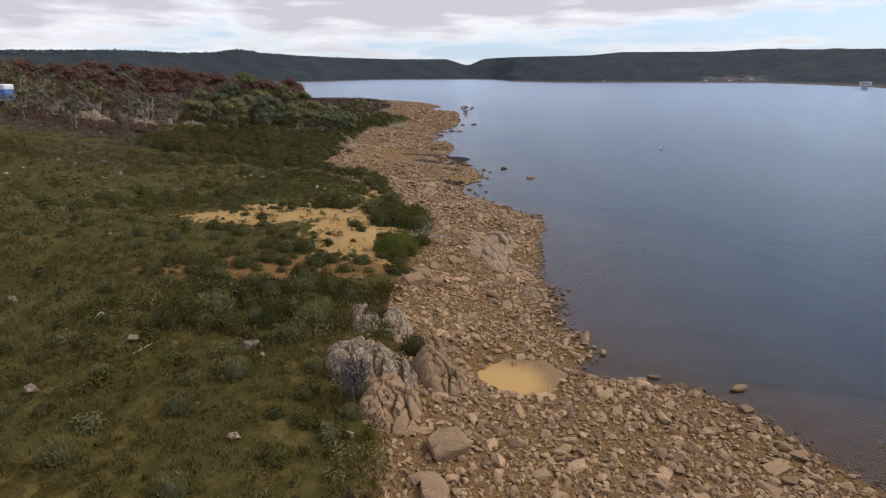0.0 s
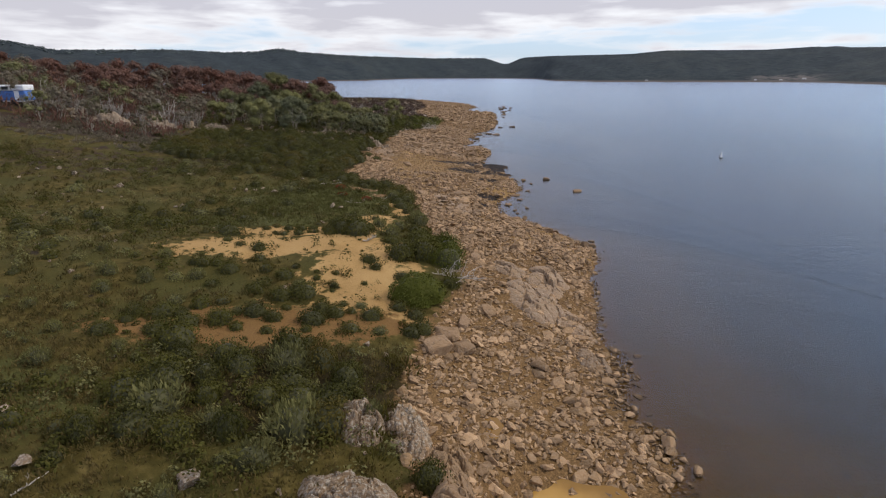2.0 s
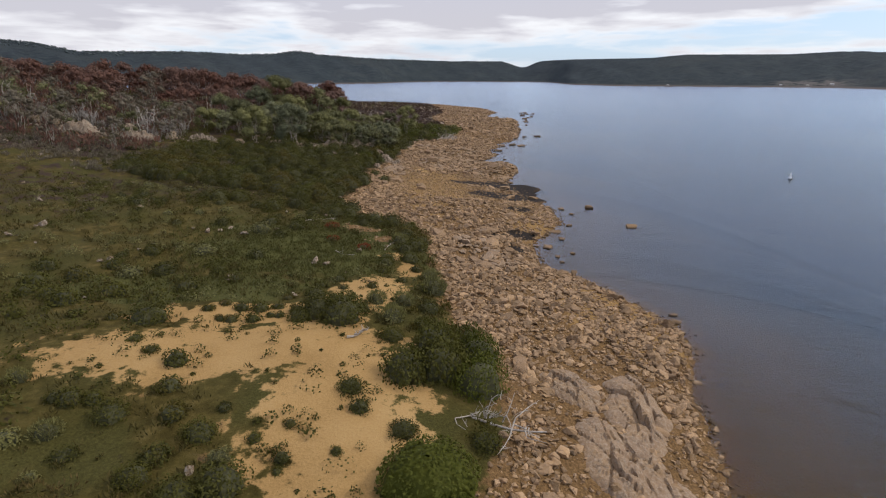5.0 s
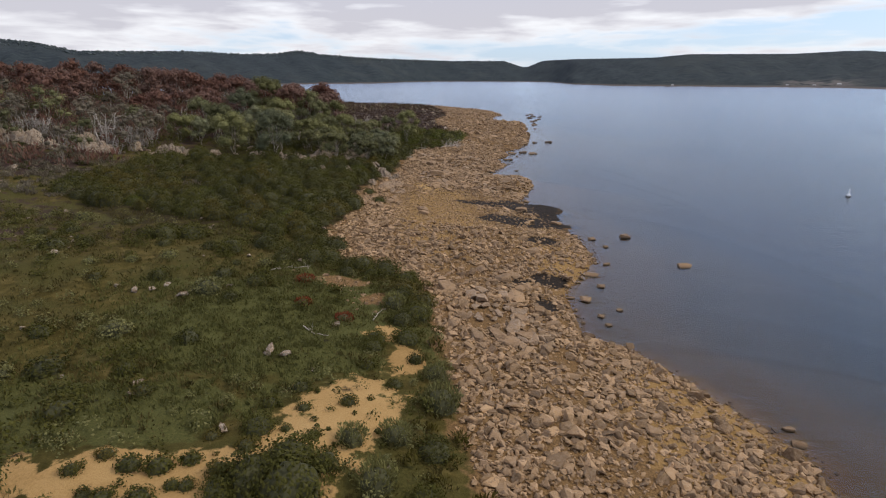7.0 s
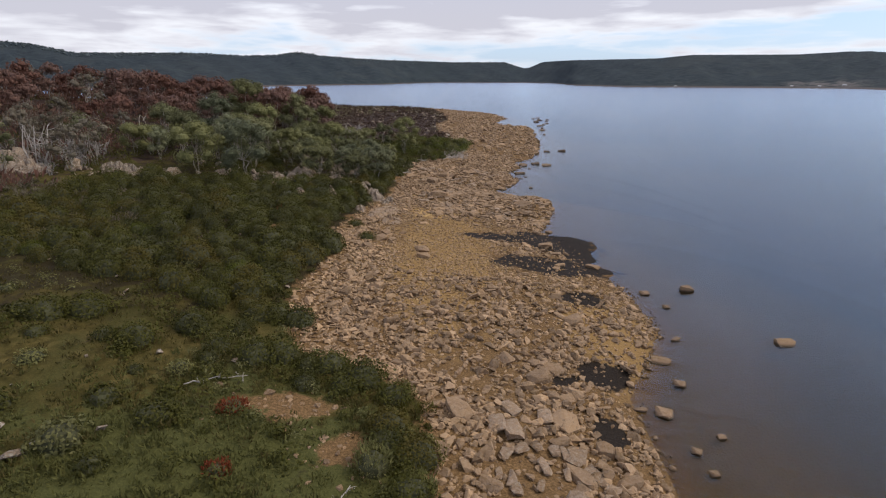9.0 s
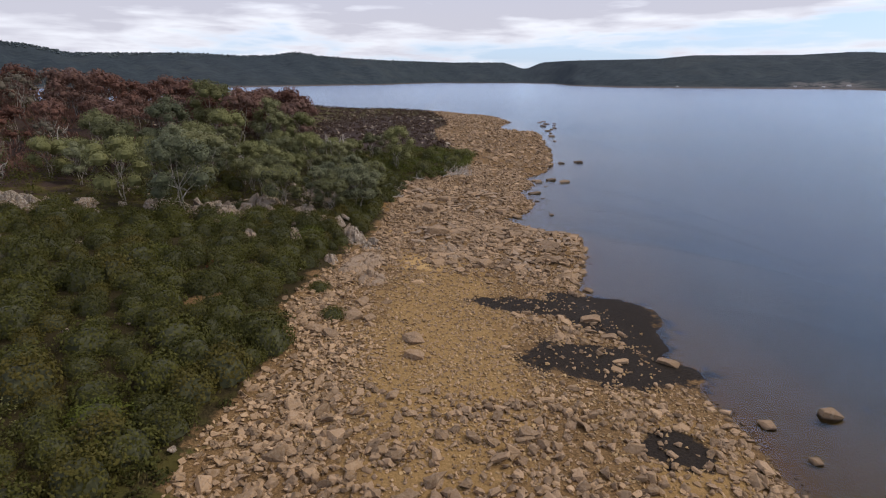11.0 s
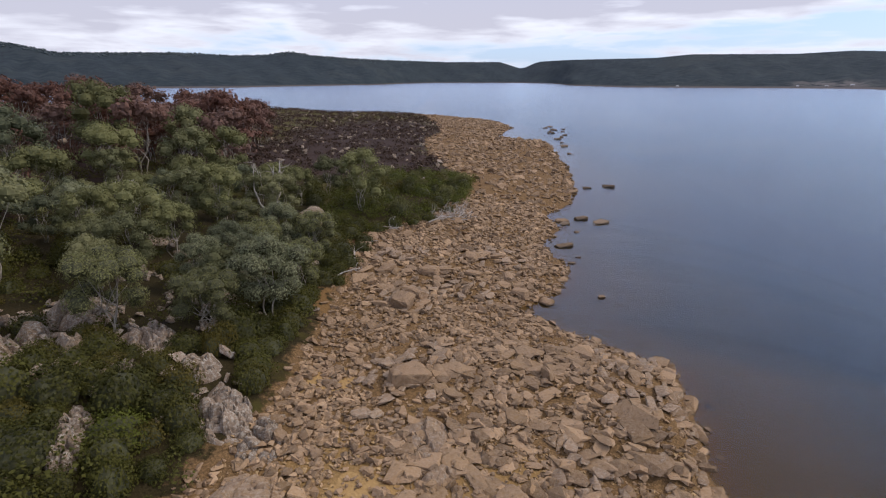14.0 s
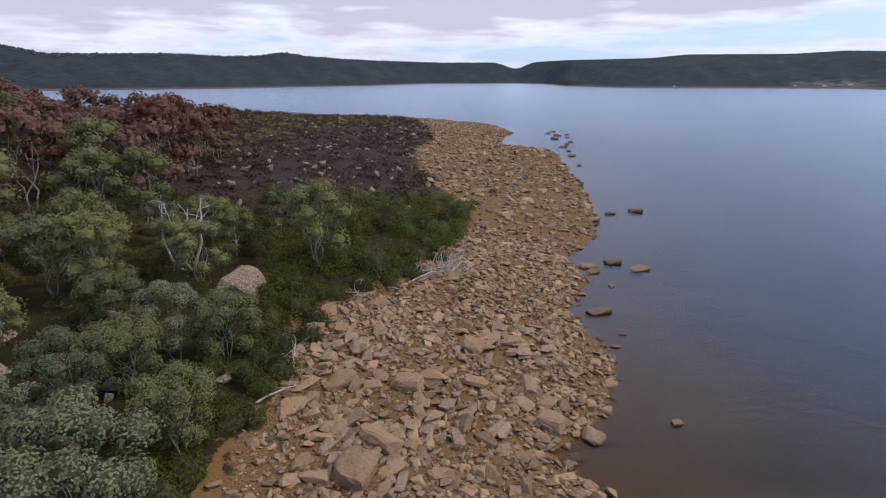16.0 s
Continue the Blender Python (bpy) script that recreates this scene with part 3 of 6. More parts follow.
def hill_z(az, r):
    """Height of the far hills at an azimuth (degrees) and range from (0, 75)."""
    a = np.array(SHORE)
    c = np.array(CREST)
    rs = np.interp(az, a[:, 0], a[:, 1])
    el = np.interp(az, c[:, 0], c[:, 1])
    rc = rs + 650 + 120 * np.sin(az * 0.23)
    t = np.clip((r - rs) / (rc - rs), -1, 3)
    up = np.where(t < 0, 0.06 * t, np.where(t < 1, 0.10 * np.minimum(t * 8, 1) * 0.6 + 0.94 * np.maximum(t, 0) ** 1.15, 1 - 0.25 * (t - 1)))
    bumps = 0.05 * np.sin(az * 1.7 + r * 0.011) + 0.04 * np.sin(az * 3.9 - r * 0.017)
    return (el * rc + 8) * np.where(t > 0, np.clip(up + bumps * np.clip(t, 0, 1) * np.clip(1 - t, 0, 1) * 3, 0.012, 9), up)


def make_hills():
    az = np.concatenate((np.arange(-180, -50, 5.0), np.arange(-50, 50, 0.5), np.arange(50, 180.1, 5.0)))
    t = np.concatenate((np.linspace(-0.1, 0, 3), np.linspace(0.02, 1, 16), np.linspace(1.15, 2.4, 5)))
    A, T = np.meshgrid(az, t)
    a = np.array(SHORE)
    rs = np.interp(A, a[:, 0], a[:, 1])
    R = rs + T * (650 + 120 * np.sin(A * 0.23))
    z = hill_z(A, R)
    v = np.stack((R * np.sin(np.radians(A)), 75 + R * np.cos(np.radians(A)), z), -1).reshape(-1, 3)
    n = len(az)
    i, j = np.meshgrid(np.arange(len(t) - 1), np.arange(n - 1), indexing="ij")
    f = np.stack((i * n + j, i * n + j + 1, (i + 1) * n + j + 1, (i + 1) * n + j), -1).reshape(-1, 4)
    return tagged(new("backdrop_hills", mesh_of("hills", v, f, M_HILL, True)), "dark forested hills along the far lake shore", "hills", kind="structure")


hills = make_hills()


def make_far_forest():
    """Tree crowns on the far hills, as rough cones."""
    rng = np.random.default_rng(5)
    n = 3000
    az = rng.uniform(-46, 46, n)
    a = np.array(SHORE)
    rs = np.interp(az, a[:, 0], a[:, 1])
    t = np.where(np.arange(n) % 3 == 0, rng.uniform(0.97, 1.01, n), rng.uniform(0.85, 1.0, n))
    r = rs + t * (650 + 120 * np.sin(az * 0.23))
    z = hill_z(az, r)
    x, y = r * np.sin(np.radians(az)), 75 + r * np.cos(np.radians(az))
    h = rng.uniform(1.2, 3.0, n) * np.where(rng.random(n) < 0.08, 1.5, 1) * np.where(az > 6, 0.4, 1)
    w = h * rng.uniform(0.6, 1.0, n)
    ang = np.linspace(0, 2 * np.pi, 5, endpoint=False)
    base = np.stack((np.cos(ang), np.sin(ang), np.full(5, 0.35)), -1)
    shape = np.concatenate((np.array([[0, 0, -0.2]]), base * (1, 1, 1), base * (0.75, 0.75, 1) + (0, 0, 0.4), np.array([[0, 0, 1.0]])))
    f = []
    for q in range(5):
        k = (q + 1) % 5
        f += [(0, 1 + k, 1 + q), (1 + q, 1 + k, 6 + k), (1 + q, 6 + k, 6 + q), (6 + q, 6 + k, 11)]
    f = np.array(f)
    v = shape[None] * np.stack((w, w, h), -1)[:, None] * rng.uniform(0.75, 1.25, (n, 12, 1)) + np.stack((x, y, z), -1)[:, None]
    ff = (f[None] + 12 * np.arange(n)[:, None, None]).reshape(-1, 3)
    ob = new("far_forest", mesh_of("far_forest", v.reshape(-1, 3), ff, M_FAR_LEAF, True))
    return tagged(ob, "dark gum forest covering the far hills", "forest", kind="stuff")


make_far_forest()


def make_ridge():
    """A paler ridge, farther off than the wooded hills, with haze painted into its colour."""
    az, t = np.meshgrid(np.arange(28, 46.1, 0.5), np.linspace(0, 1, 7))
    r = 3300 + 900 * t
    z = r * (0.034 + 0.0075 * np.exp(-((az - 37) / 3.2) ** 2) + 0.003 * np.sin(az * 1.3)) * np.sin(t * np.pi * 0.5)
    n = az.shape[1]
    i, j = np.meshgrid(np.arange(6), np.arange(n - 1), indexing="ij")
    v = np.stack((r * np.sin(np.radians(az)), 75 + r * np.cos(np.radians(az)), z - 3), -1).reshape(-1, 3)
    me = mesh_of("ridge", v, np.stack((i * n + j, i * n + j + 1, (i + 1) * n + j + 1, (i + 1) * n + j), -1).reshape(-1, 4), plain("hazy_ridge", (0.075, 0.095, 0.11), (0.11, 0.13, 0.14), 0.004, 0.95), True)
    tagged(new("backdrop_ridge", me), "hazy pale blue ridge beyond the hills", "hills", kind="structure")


make_ridge()


# ---- plants ----
def dome(rng, rx, ry, h, lumps=5, rows=6, cols=14):
    """Dark inner body of a shrub, lumpy, as quads."""
    th = np.linspace(0, 2 * np.pi, cols, endpoint=False)
    ph = np.linspace(0.02, 1, rows)
    p, t = np.meshgrid(ph, th, indexing="ij")
    r = np.sin(p * np.pi / 2) ** 0.8 * (1 + 0.1 * np.sin(lumps * t + rng.uniform(0, 6)))
    v = np.stack((rx * r * np.cos(t), ry * r * np.sin(t), h * np.cos(p * np.pi / 2) - 0.05 * h), -1).reshape(-1, 3)
    i, j = np.meshgrid(np.arange(rows - 1), np.arange(cols), indexing="ij")
    k = (j + 1) % cols
    return v, np.stack((i * cols + j, i * cols + k, (i + 1) * cols + k, (i + 1) * cols + j), -1).reshape(-1, 4)


def shrub_mesh(seed, mat, r=1.0, h=0.9, n=1150, size=0.07, knobs=11, spiky=0.0):
    """A dense shrub: lumpy body of many leaf sprays round a core painted dark as inner shade."""
    rng = np.random.default_rng(seed)
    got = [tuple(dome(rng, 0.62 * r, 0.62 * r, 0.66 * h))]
    over = int(0.42 * n)
    out = unit(rng.normal(size=(over, 3)) + (0, 0, 0.4))
    out[:, 2] = np.abs(out[:, 2])
    at = out * (0.78 * r, 0.78 * r, 0.82 * h) * rng.uniform(0.84, 1.12, (over, 1)) * (1 + 0.10 * np.sin(4 * out[:, :1] + seed) * np.sin(5 * out[:, 1:2]))
    got.append(leaf_quads(rng, at, out + (0, 0, 0.3), size * r, 1.5 + 1.6 * spiky, 0.55, spiky > 0))
    n -= over
    for q in range(knobs):
        a, d = rng.uniform(0, 2 * np.pi), r * 0.62 * math.sqrt(rng.random())
        kr = r * rng.uniform(0.38, 0.55)
        top = h * (0.95 - 0.55 * (d / r) ** 2) * rng.uniform(0.75, 1.08)
        m = n // knobs
        out = unit(rng.normal(size=(m, 3)) + (0.5 * math.cos(a), 0.5 * math.sin(a), 0.5))
        at = np.array([d * math.cos(a), d * math.sin(a), max(top - kr, 0.1 * h)]) + out * (kr, kr, kr * 0.95) * rng.uniform(0.8, 1.08, (m, 1))
        at[:, 2] = np.maximum(at[:, 2], 0.02)
        got.append(leaf_quads(rng, at, out + (0, 0, 0.3), size * r * (1.0 if spiky else 0.95), 1.5 + 1.6 * spiky, 0.55, spiky > 0))
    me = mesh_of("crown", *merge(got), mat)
    me.materials.append(M_CORE_SHADE)
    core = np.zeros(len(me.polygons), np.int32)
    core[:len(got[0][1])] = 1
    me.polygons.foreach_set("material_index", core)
    return me


def cushion_mesh(seed, mat, n=2600, size=0.05):
    """A tight rounded cushion of short leaves."""
    rng = np.random.default_rng(seed)
    out = unit(rng.normal(size=(n, 3)) + (0, 0, 0.25))
    out[:, 2] = np.abs(out[:, 2])
    lump = 1 + 0.06 * np.sin(5 * out[:, :1] + 2) * np.sin(6 * out[:, 1:2]) + 0.05 * np.sin(9 * out[:, 2:3] + 4 * out[:, :1])
    got = [dome(rng, 0.88, 0.88, 0.68), leaf_quads(rng, out * (1, 1, 0.78) * lump * rng.uniform(0.9, 1.03, (n, 1)), out + (0, 0, 0.3), size, 1.5, 0.5)]
    return mesh_of("crown", *merge(got), mat)


def clump_points(rng, c, r, n):
    out = unit(rng.normal(size=(n, 3)) + (0, 0, 0.25))
    return c + out * r * rng.uniform(0.88, 1.04, (n, 1)), out


def gum_tree(seed, leaf, bark, high=4.6, spread=1.9, clumps=9, per=150, size=0.17, stems=3, thin=1.0, heart=0.78):
    """A snow gum: a few pale leaning stems, branching into rounded leaf clumps."""
    rng = np.random.default_rng(seed)
    wood, green = [], []
    tops = []
    for q in range(clumps):
        a = q * 2.4 + rng.uniform(-0.4, 0.4)
        d = spread * 0.92 * math.sqrt((q + 0.3) / clumps) * rng.uniform(0.85, 1.08)
        z = high * (0.50 + 0.40 * math.sqrt(max(1 - (d / spread) ** 2, 0.02))) + rng.normal() * high * 0.035
        if q % 3 == 2:
            d = spread * rng.uniform(0.5, 0.85)
            z = high * rng.uniform(0.30, 0.54)
        tops.append(np.array([d * math.cos(a), d * math.sin(a), z]))
    for s in range(stems):
        a = s * 2 * math.pi / stems + rng.uniform(-0.5, 0.5)
        foot = np.array([0.12 * math.cos(a), 0.12 * math.sin(a), -0.15])
        fork = np.array([0.2 * spread * math.cos(a), 0.2 * spread * math.sin(a), high * rng.uniform(0.26, 0.36)])
        wood.append(limb(rng, foot, fork, 0.05, 0.032, 0.10))
        mine = [c for i, c in enumerate(tops) if i % stems == s]
        for c in mine[::2]:
            wood.append(limb(rng, fork, c, 0.024, 0.007, 0.08, 5))
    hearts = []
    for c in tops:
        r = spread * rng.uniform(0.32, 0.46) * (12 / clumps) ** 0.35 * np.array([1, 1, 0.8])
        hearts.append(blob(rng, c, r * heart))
        at, out = clump_points(rng, c, r, int(per * thin))
        lump = 1 + 0.16 * np.sin(7 * out[:, :1] + c[0] * 5) * np.sin(8 * out[:, 1:2] + c[1] * 5)
        green.append(leaf_quads(rng, c + (at - c) * lump, out + (0, 0, 0.12), size, 1.5, 0.42))
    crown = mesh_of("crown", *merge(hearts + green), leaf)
    # large hearts take the painted shade colour, small ones the leaf's own
    crown.materials.append(M_CORE_SHADE if heart > 0.7 else leaf)
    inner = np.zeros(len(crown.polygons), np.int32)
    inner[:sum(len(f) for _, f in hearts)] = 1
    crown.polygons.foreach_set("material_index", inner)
    return mesh_of("trunk", *merge(wood), bark, True), crown


def blob(rng, c, r, rows=5, cols=8):
    """A lumpy closed ball as quads: the shaded heart of a leaf clump."""
    ph, th = np.meshgrid(np.linspace(0.04, np.pi - 0.04, rows), np.linspace(0, 2 * np.pi, cols, endpoint=False), indexing="ij")
    k = rng.uniform(0.85, 1.05, ph.shape)
    v = c + np.stack((np.sin(ph) * np.cos(th) * k, np.sin(ph) * np.sin(th) * k, np.cos(ph) * k), -1).reshape(-1, 3) * r
    i, j = np.meshgrid(np.arange(rows - 1), np.arange(cols), indexing="ij")
    n = (j + 1) % cols
    return v, np.stack((i * cols + j, (i + 1) * cols + j, (i + 1) * cols + n, i * cols + n), -1).reshape(-1, 4)


def bare_tree(seed, bark, high=4.0, stems=3, twigs=7, r0=0.09):
    rng = np.random.default_rng(seed)
    wood = []
    for s in range(stems):
        a = s * 2 * math.pi / stems + rng.uniform(-0.6, 0.6)
        top = np.array([high * 0.3 * math.cos(a), high * 0.3 * math.sin(a), high * rng.uniform(0.75, 1.0)])
        foot = np.array([0.1 * math.cos(a), 0.1 * math.sin(a), -0.15])
        wood.append(limb(rng, foot, top, r0, 0.02, 0.1, 7))
        for q in range(twigs):
            t = rng.uniform(0.35, 0.95)
            c = foot + (top - foot) * t
            e = c + rng.normal(size=3) * high * 0.12 + (0, 0, high * 0.14)
            wood.append(limb(rng, c, e, 0.03, 0.008, 0.1, 4))
    return mesh_of("trunk", *merge(wood), bark, True)


def z_at(x, y):
    return float(surface(np.array([x]), np.array([y]))[0])


def put_tree(kinds, x, y, s, rz, name, label, group):
    trunk, crown = kinds
    ob = new(name)
    tagged(ob, label, "tree", group)
    part("trunk", trunk, ob)
    if crown:
        part("crown", crown, ob)
    ob.matrix_world = pose(x, y, z_at(x, y) - 0.03, 0, 0, rz) @ Matrix.Diagonal((s, s, s, 1))
    return ob


def put_shrub(me, x, y, sx, sz, rz, name, label, group):
    ob = new(name, me)
    tagged(ob, label, "shrub", group)
    ob.matrix_world = pose(x, y, z_at(x, y) - 0.03, 0, 0, rz) @ Matrix.Diagonal((sx, sx * 0.95, sz, 1))
    return ob


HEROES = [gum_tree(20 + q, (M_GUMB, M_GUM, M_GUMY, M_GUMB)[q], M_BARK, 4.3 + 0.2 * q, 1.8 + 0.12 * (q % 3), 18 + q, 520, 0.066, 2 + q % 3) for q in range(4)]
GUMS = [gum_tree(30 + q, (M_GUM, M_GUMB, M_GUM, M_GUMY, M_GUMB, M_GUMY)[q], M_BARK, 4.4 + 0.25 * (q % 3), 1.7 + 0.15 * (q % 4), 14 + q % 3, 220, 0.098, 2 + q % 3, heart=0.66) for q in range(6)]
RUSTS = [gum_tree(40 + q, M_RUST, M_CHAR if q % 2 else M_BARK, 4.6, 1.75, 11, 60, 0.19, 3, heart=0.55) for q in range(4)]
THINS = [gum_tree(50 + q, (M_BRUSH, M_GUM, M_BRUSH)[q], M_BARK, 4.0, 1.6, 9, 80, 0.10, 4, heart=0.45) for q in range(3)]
BARES = [bare_tree(60 + q, M_DRIFT if q else M_BARK, 4.5 - q, 2 + q) for q in range(3)]
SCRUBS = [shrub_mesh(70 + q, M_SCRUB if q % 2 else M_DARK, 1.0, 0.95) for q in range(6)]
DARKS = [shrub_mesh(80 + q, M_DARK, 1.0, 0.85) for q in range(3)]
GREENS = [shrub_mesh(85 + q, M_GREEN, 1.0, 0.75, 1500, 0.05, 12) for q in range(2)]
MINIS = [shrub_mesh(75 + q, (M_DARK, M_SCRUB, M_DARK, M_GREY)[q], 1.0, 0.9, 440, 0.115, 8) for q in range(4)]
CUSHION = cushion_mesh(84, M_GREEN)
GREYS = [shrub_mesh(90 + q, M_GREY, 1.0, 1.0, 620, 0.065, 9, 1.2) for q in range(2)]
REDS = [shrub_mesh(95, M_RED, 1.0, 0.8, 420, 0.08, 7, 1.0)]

# trees that stand out by themselves: x, y, size, turn, kind
GUM_AT = [(-8.2, 84.5, .76, 0, 0), (-9.8, 82.4, .56, 40, 2), (-13.0, 82.0, .66, 80, 2), (-18.4, 79.2, 1.08, 130, 3), (-20.0, 85.5, .98, 200, 0), (-18.0, 106, .95, 250, 1),
          (-11.9, 98.6, .6, 300, 2), (-7.2, 101.2, .85, 10, 1), (-17.6, 91.6, .75, 60, 3), (-29, 99, 1.15, 100, 0), (-28, 88.5, .9, 150, 2), (-14.6, 95.8, .78, 190, 1),
          (-9.9, 92.0, .6, 220, 3), (-7.8, 87.6, .52, 20, 2), (-17.2, 88.0, .5, 50, 0), (-20.9, 92.7, .62, 90, 1), (-23, 110, 1.2, 160, 2), (-20.5, 105, 1.0, 210, 0),
          (-12.7, 93.4, .55, 260, 2), (-8.4, 92.4, .55, 310, 2), (-11.2, 88.6, .58, 30, 0), (-10.4, 90.0, .52, 70, 2), (-19, 101.5, .66, 110, 3), (-21.5, 99.5, .55, 140, 1),
          (-28.5, 108, 1.35, 170, 3), (-25.5, 96, .95, 230, 1), (-24, 90.5, .85, 280, 0), (-23.5, 81.5, .95, 320, 1), (-31.5, 93, 1.0, 15, 3), (-15.3, 87.2, .62, 55, 1), (-11.6, 86.2, .52, 95, 3), (-25.2, 103, 1.0, 145, 2)]
for x, y, s, rz, q in GUM_AT:
    put_tree(HEROES[q % 4] if x > -15 and y < 95 else GUMS[(q + int(rz)) % 6], x, y, s, rz, "gum_tree", "grey-green snow gum with pale leaning stems", "snow gums of the grove")

rng = np.random.default_rng(11)
spots = [(a[0], a[1]) for a in GUM_AT] + [(-10.5, 99.8), (-9.6, 96.4), (-9.2, 94.6), (-10.2, 97.8)]


def free(x, y, gap):
    return all((x - a) ** 2 + (y - b) ** 2 > gap * gap for a, b in spots)


def scatter(n, x0, x1, y0, y1, gap, test=lambda x, y: True):
    out, tries = [], 0
    while len(out) < n and tries < n * 40:
        tries += 1
        x, y = rng.uniform(x0, x1), rng.uniform(y0, y1)
        if x < scrub_x(y) - 1.0 and test(x, y) and free(x, y, gap) and open_ground(x, y) < 0.35:
            spots.append((x, y))
            out.append((x, y))
    return out


for x, y in scatter(34, -32, -9.5, 84, 108, 1.75, lambda x, y: y > 80 - 0.0 * x and y < 110 + 0.3 * x):
    q = int(rng.integers(6))
    put_tree((GUMS + HEROES)[int(rng.integers(10))] if x > -15 and y < 95 else GUMS[q], x, y, rng.uniform(0.4, 0.7), rng.uniform(0, 360), "gum_tree", "grey-green snow gum with pale leaning stems", "snow gums of the grove")
for x, y in scatter(36, -62, -30, 66, 88, 2.8, lambda x, y: y > 66 - (x + 30) * 0.1):
    q = int(rng.integers(3))
    kinds = (THINS[0], THINS[1], THINS[2], THINS[0])[int(rng.integers(4))]
    put_tree(kinds, x, y, rng.uniform(0.7, 1.0), rng.uniform(0, 360), "gum_tree", "thin snow gum with bare pale stems", "thin gums among boulders")
for x, y in scatter(185, -95, -20, 84, 150, 2.5, lambda x, y: y > 96 + 0.3 * (x + 20) and y < 150 + 0.5 * (x + 20) * 0 and (x < -24 or y < 112) and x < -20 - 0.25 * max(y - 118, 0)):
    put_tree((RUSTS + THINS[:1])[int(rng.integers(5))], x, y, rng.uniform(0.75, 1.15), rng.uniform(0, 360), "scorched_gum_tree", "rust-brown scorched snow gum with dead leaves", "scorched gums")
for x, y in scatter(40, -50, -19, 106, 152, 2.7, lambda x, y: x < -19 - 0.3 * max(y - 112, 0)):
    put_tree(RUSTS[int(rng.integers(4))], x, y, rng.uniform(0.95, 1.4), rng.uniform(0, 360), "scorched_gum_tree", "rust-brown scorched snow gum with dead leaves", "scorched gums")
for x, y, q in ((-46.5, 76.6, 0), (-33.0, 76.0, 1), (-21.0, 97.0, 2), (-30.0, 88.0, 0), (-13.0, 100.0, 1)):
    put_tree((BARES[q], None), x, y, 1.0, 70 * q, "dead_tree", "bleached leafless dead gum", "dead gums")

TWIGGY = [bare_tree(65 + q, M_DEAD, 1.7, 5, 7, 0.035) for q in range(3)]
for x, y in scatter(30, -50, -30, 72, 81, 1.2):
    ob = new("dead_shrub", TWIGGY[int(rng.integers(3))])
    tagged(ob, "leafless bleached shrub among boulders", "shrub", "dead shrubs")
    s = rng.uniform(0.6, 1.2)
    ob.matrix_world = pose(x, y, z_at(x, y) - 0.05, 0, 0, rng.uniform(0, 360)) @ Matrix.Diagonal((s * 1.3, s * 1.3, s, 1))

# scrub belt below the grove
for x, y in scatter(230, -28, -7, 52.5, 78, 1.0, lambda x, y: y > 54 - 0.35 * (x + 8) and y < 84 and x < scrub_x(y) - 0.5):
    q = int(rng.integers(16))
    kind = SCRUBS[q % 6] if q < 12 else (DARKS[0], GREENS[0], DARKS[2], DARKS[1])[q - 12]
    s = rng.uniform(0.5, 1.2)
    put_shrub(kind, x, y, s, s * rng.uniform(0.9, 1.35), rng.uniform(0, 360), "scrub_bush", "dense dark olive heath shrub", "scrub belt")

for x, y in scatter(85, -24, -8.5, 80, 112, 1.0, lambda x, y: x < scrub_x(y) - 1.0):
    s = rng.uniform(0.45, 0.95)
    put_shrub((SCRUBS + DARKS)[int(rng.integers(9))], x, y, s, s * rng.uniform(0.9, 1.5), rng.uniform(0, 360), "scrub_bush", "dark undergrowth bush below the gums", "undergrowth of the grove")

# shrubs along the shore edge and over the sand: x, y, radius
SAND_SHRUBS = [(-2.3, 24.8, .52), (-0.7, 25.2, .46), (-1.4, 28.6, .46), (-3, 30.1, .46), (-2.6, 29.2, .35), (-6.4, 24.5, .58), (-4.3, 24.2, .60), (-5.9, 25.9, .56), (-5.1, 26.3, .67), (-3.6, 24.8, .46),
               (-4.2, 25.2, .42), (-6.2, 27.8, .49), (-8.2, 30.8, .44), (-10.1, 32, .28), (-9.3, 31.4, .27), (-7.8, 29.6, .41), (-4.2, 28.4, .22), (-4.1, 27.3, .26), (-4.9, 27.8, .22), (-6, 28.8, .23),
               (-4.1, 26.9, .16), (-2.9, 27.6, .19), (-7.4, 23.8, .58), (-9.5, 24.1, .63), (-8.4, 23.5, .54), (-8.2, 22.2, .81), (-6.7, 23.3, .30), (-2.9, 23.7, .43), (-0.8, 23.8, .43), (-10, 28.8, .39)]
EDGE_SHRUBS = [(-7, 26.3, .47), (-7.8, 25.2, .40), (-8.7, 28.4, .53), (-6.9, 27, .42), (-5.7, 24.2, .41), (-10.7, 33.9, .85), (-8, 34.3, .30), (-7.2, 34.3, .33), (-6.7, 34.7, .23), (-8.4, 34.3, .23),
               (-11.9, 33.8, .28), (-5.6, 36.9, .54), (-5.6, 36.1, .32), (-6.7, 35.6, .30), (-5.9, 35.2, .31), (-8, 35.3, .36), (-7.3, 35.3, .40), (-8.7, 35.6, .27), (-6.6, 36.5, .26), (-4.7, 37.9, .24),
               (-4.1, 36.6, .25), (-4.9, 36.9, .19), (-3.6, 38.4, .30), (-5.1, 39, .37), (-5.7, 38.1, .31), (-4.4, 35.6, .76), (-5.6, 34.5, .51), (-6.4, 34.7, .24), (-9.1, 35, .26), (-3.6, 35.6, .47)]
EDGE_BUSHES = [(-6.3, 95.0, .7), (-6.6, 92.2, .75), (-7.2, 97.1, .8), (-5.9, 98.8, .75), (-6.9, 91.0, .6), (-6.6, 89.4, .5), (-6.3, 96.4, .7), (-4.9, 99.9, .7), (-3.6, 100.6, .6), (-7.2, 94.0, .8), (-2.6, 101.6, .6), (-1.2, 104.4, .6)]
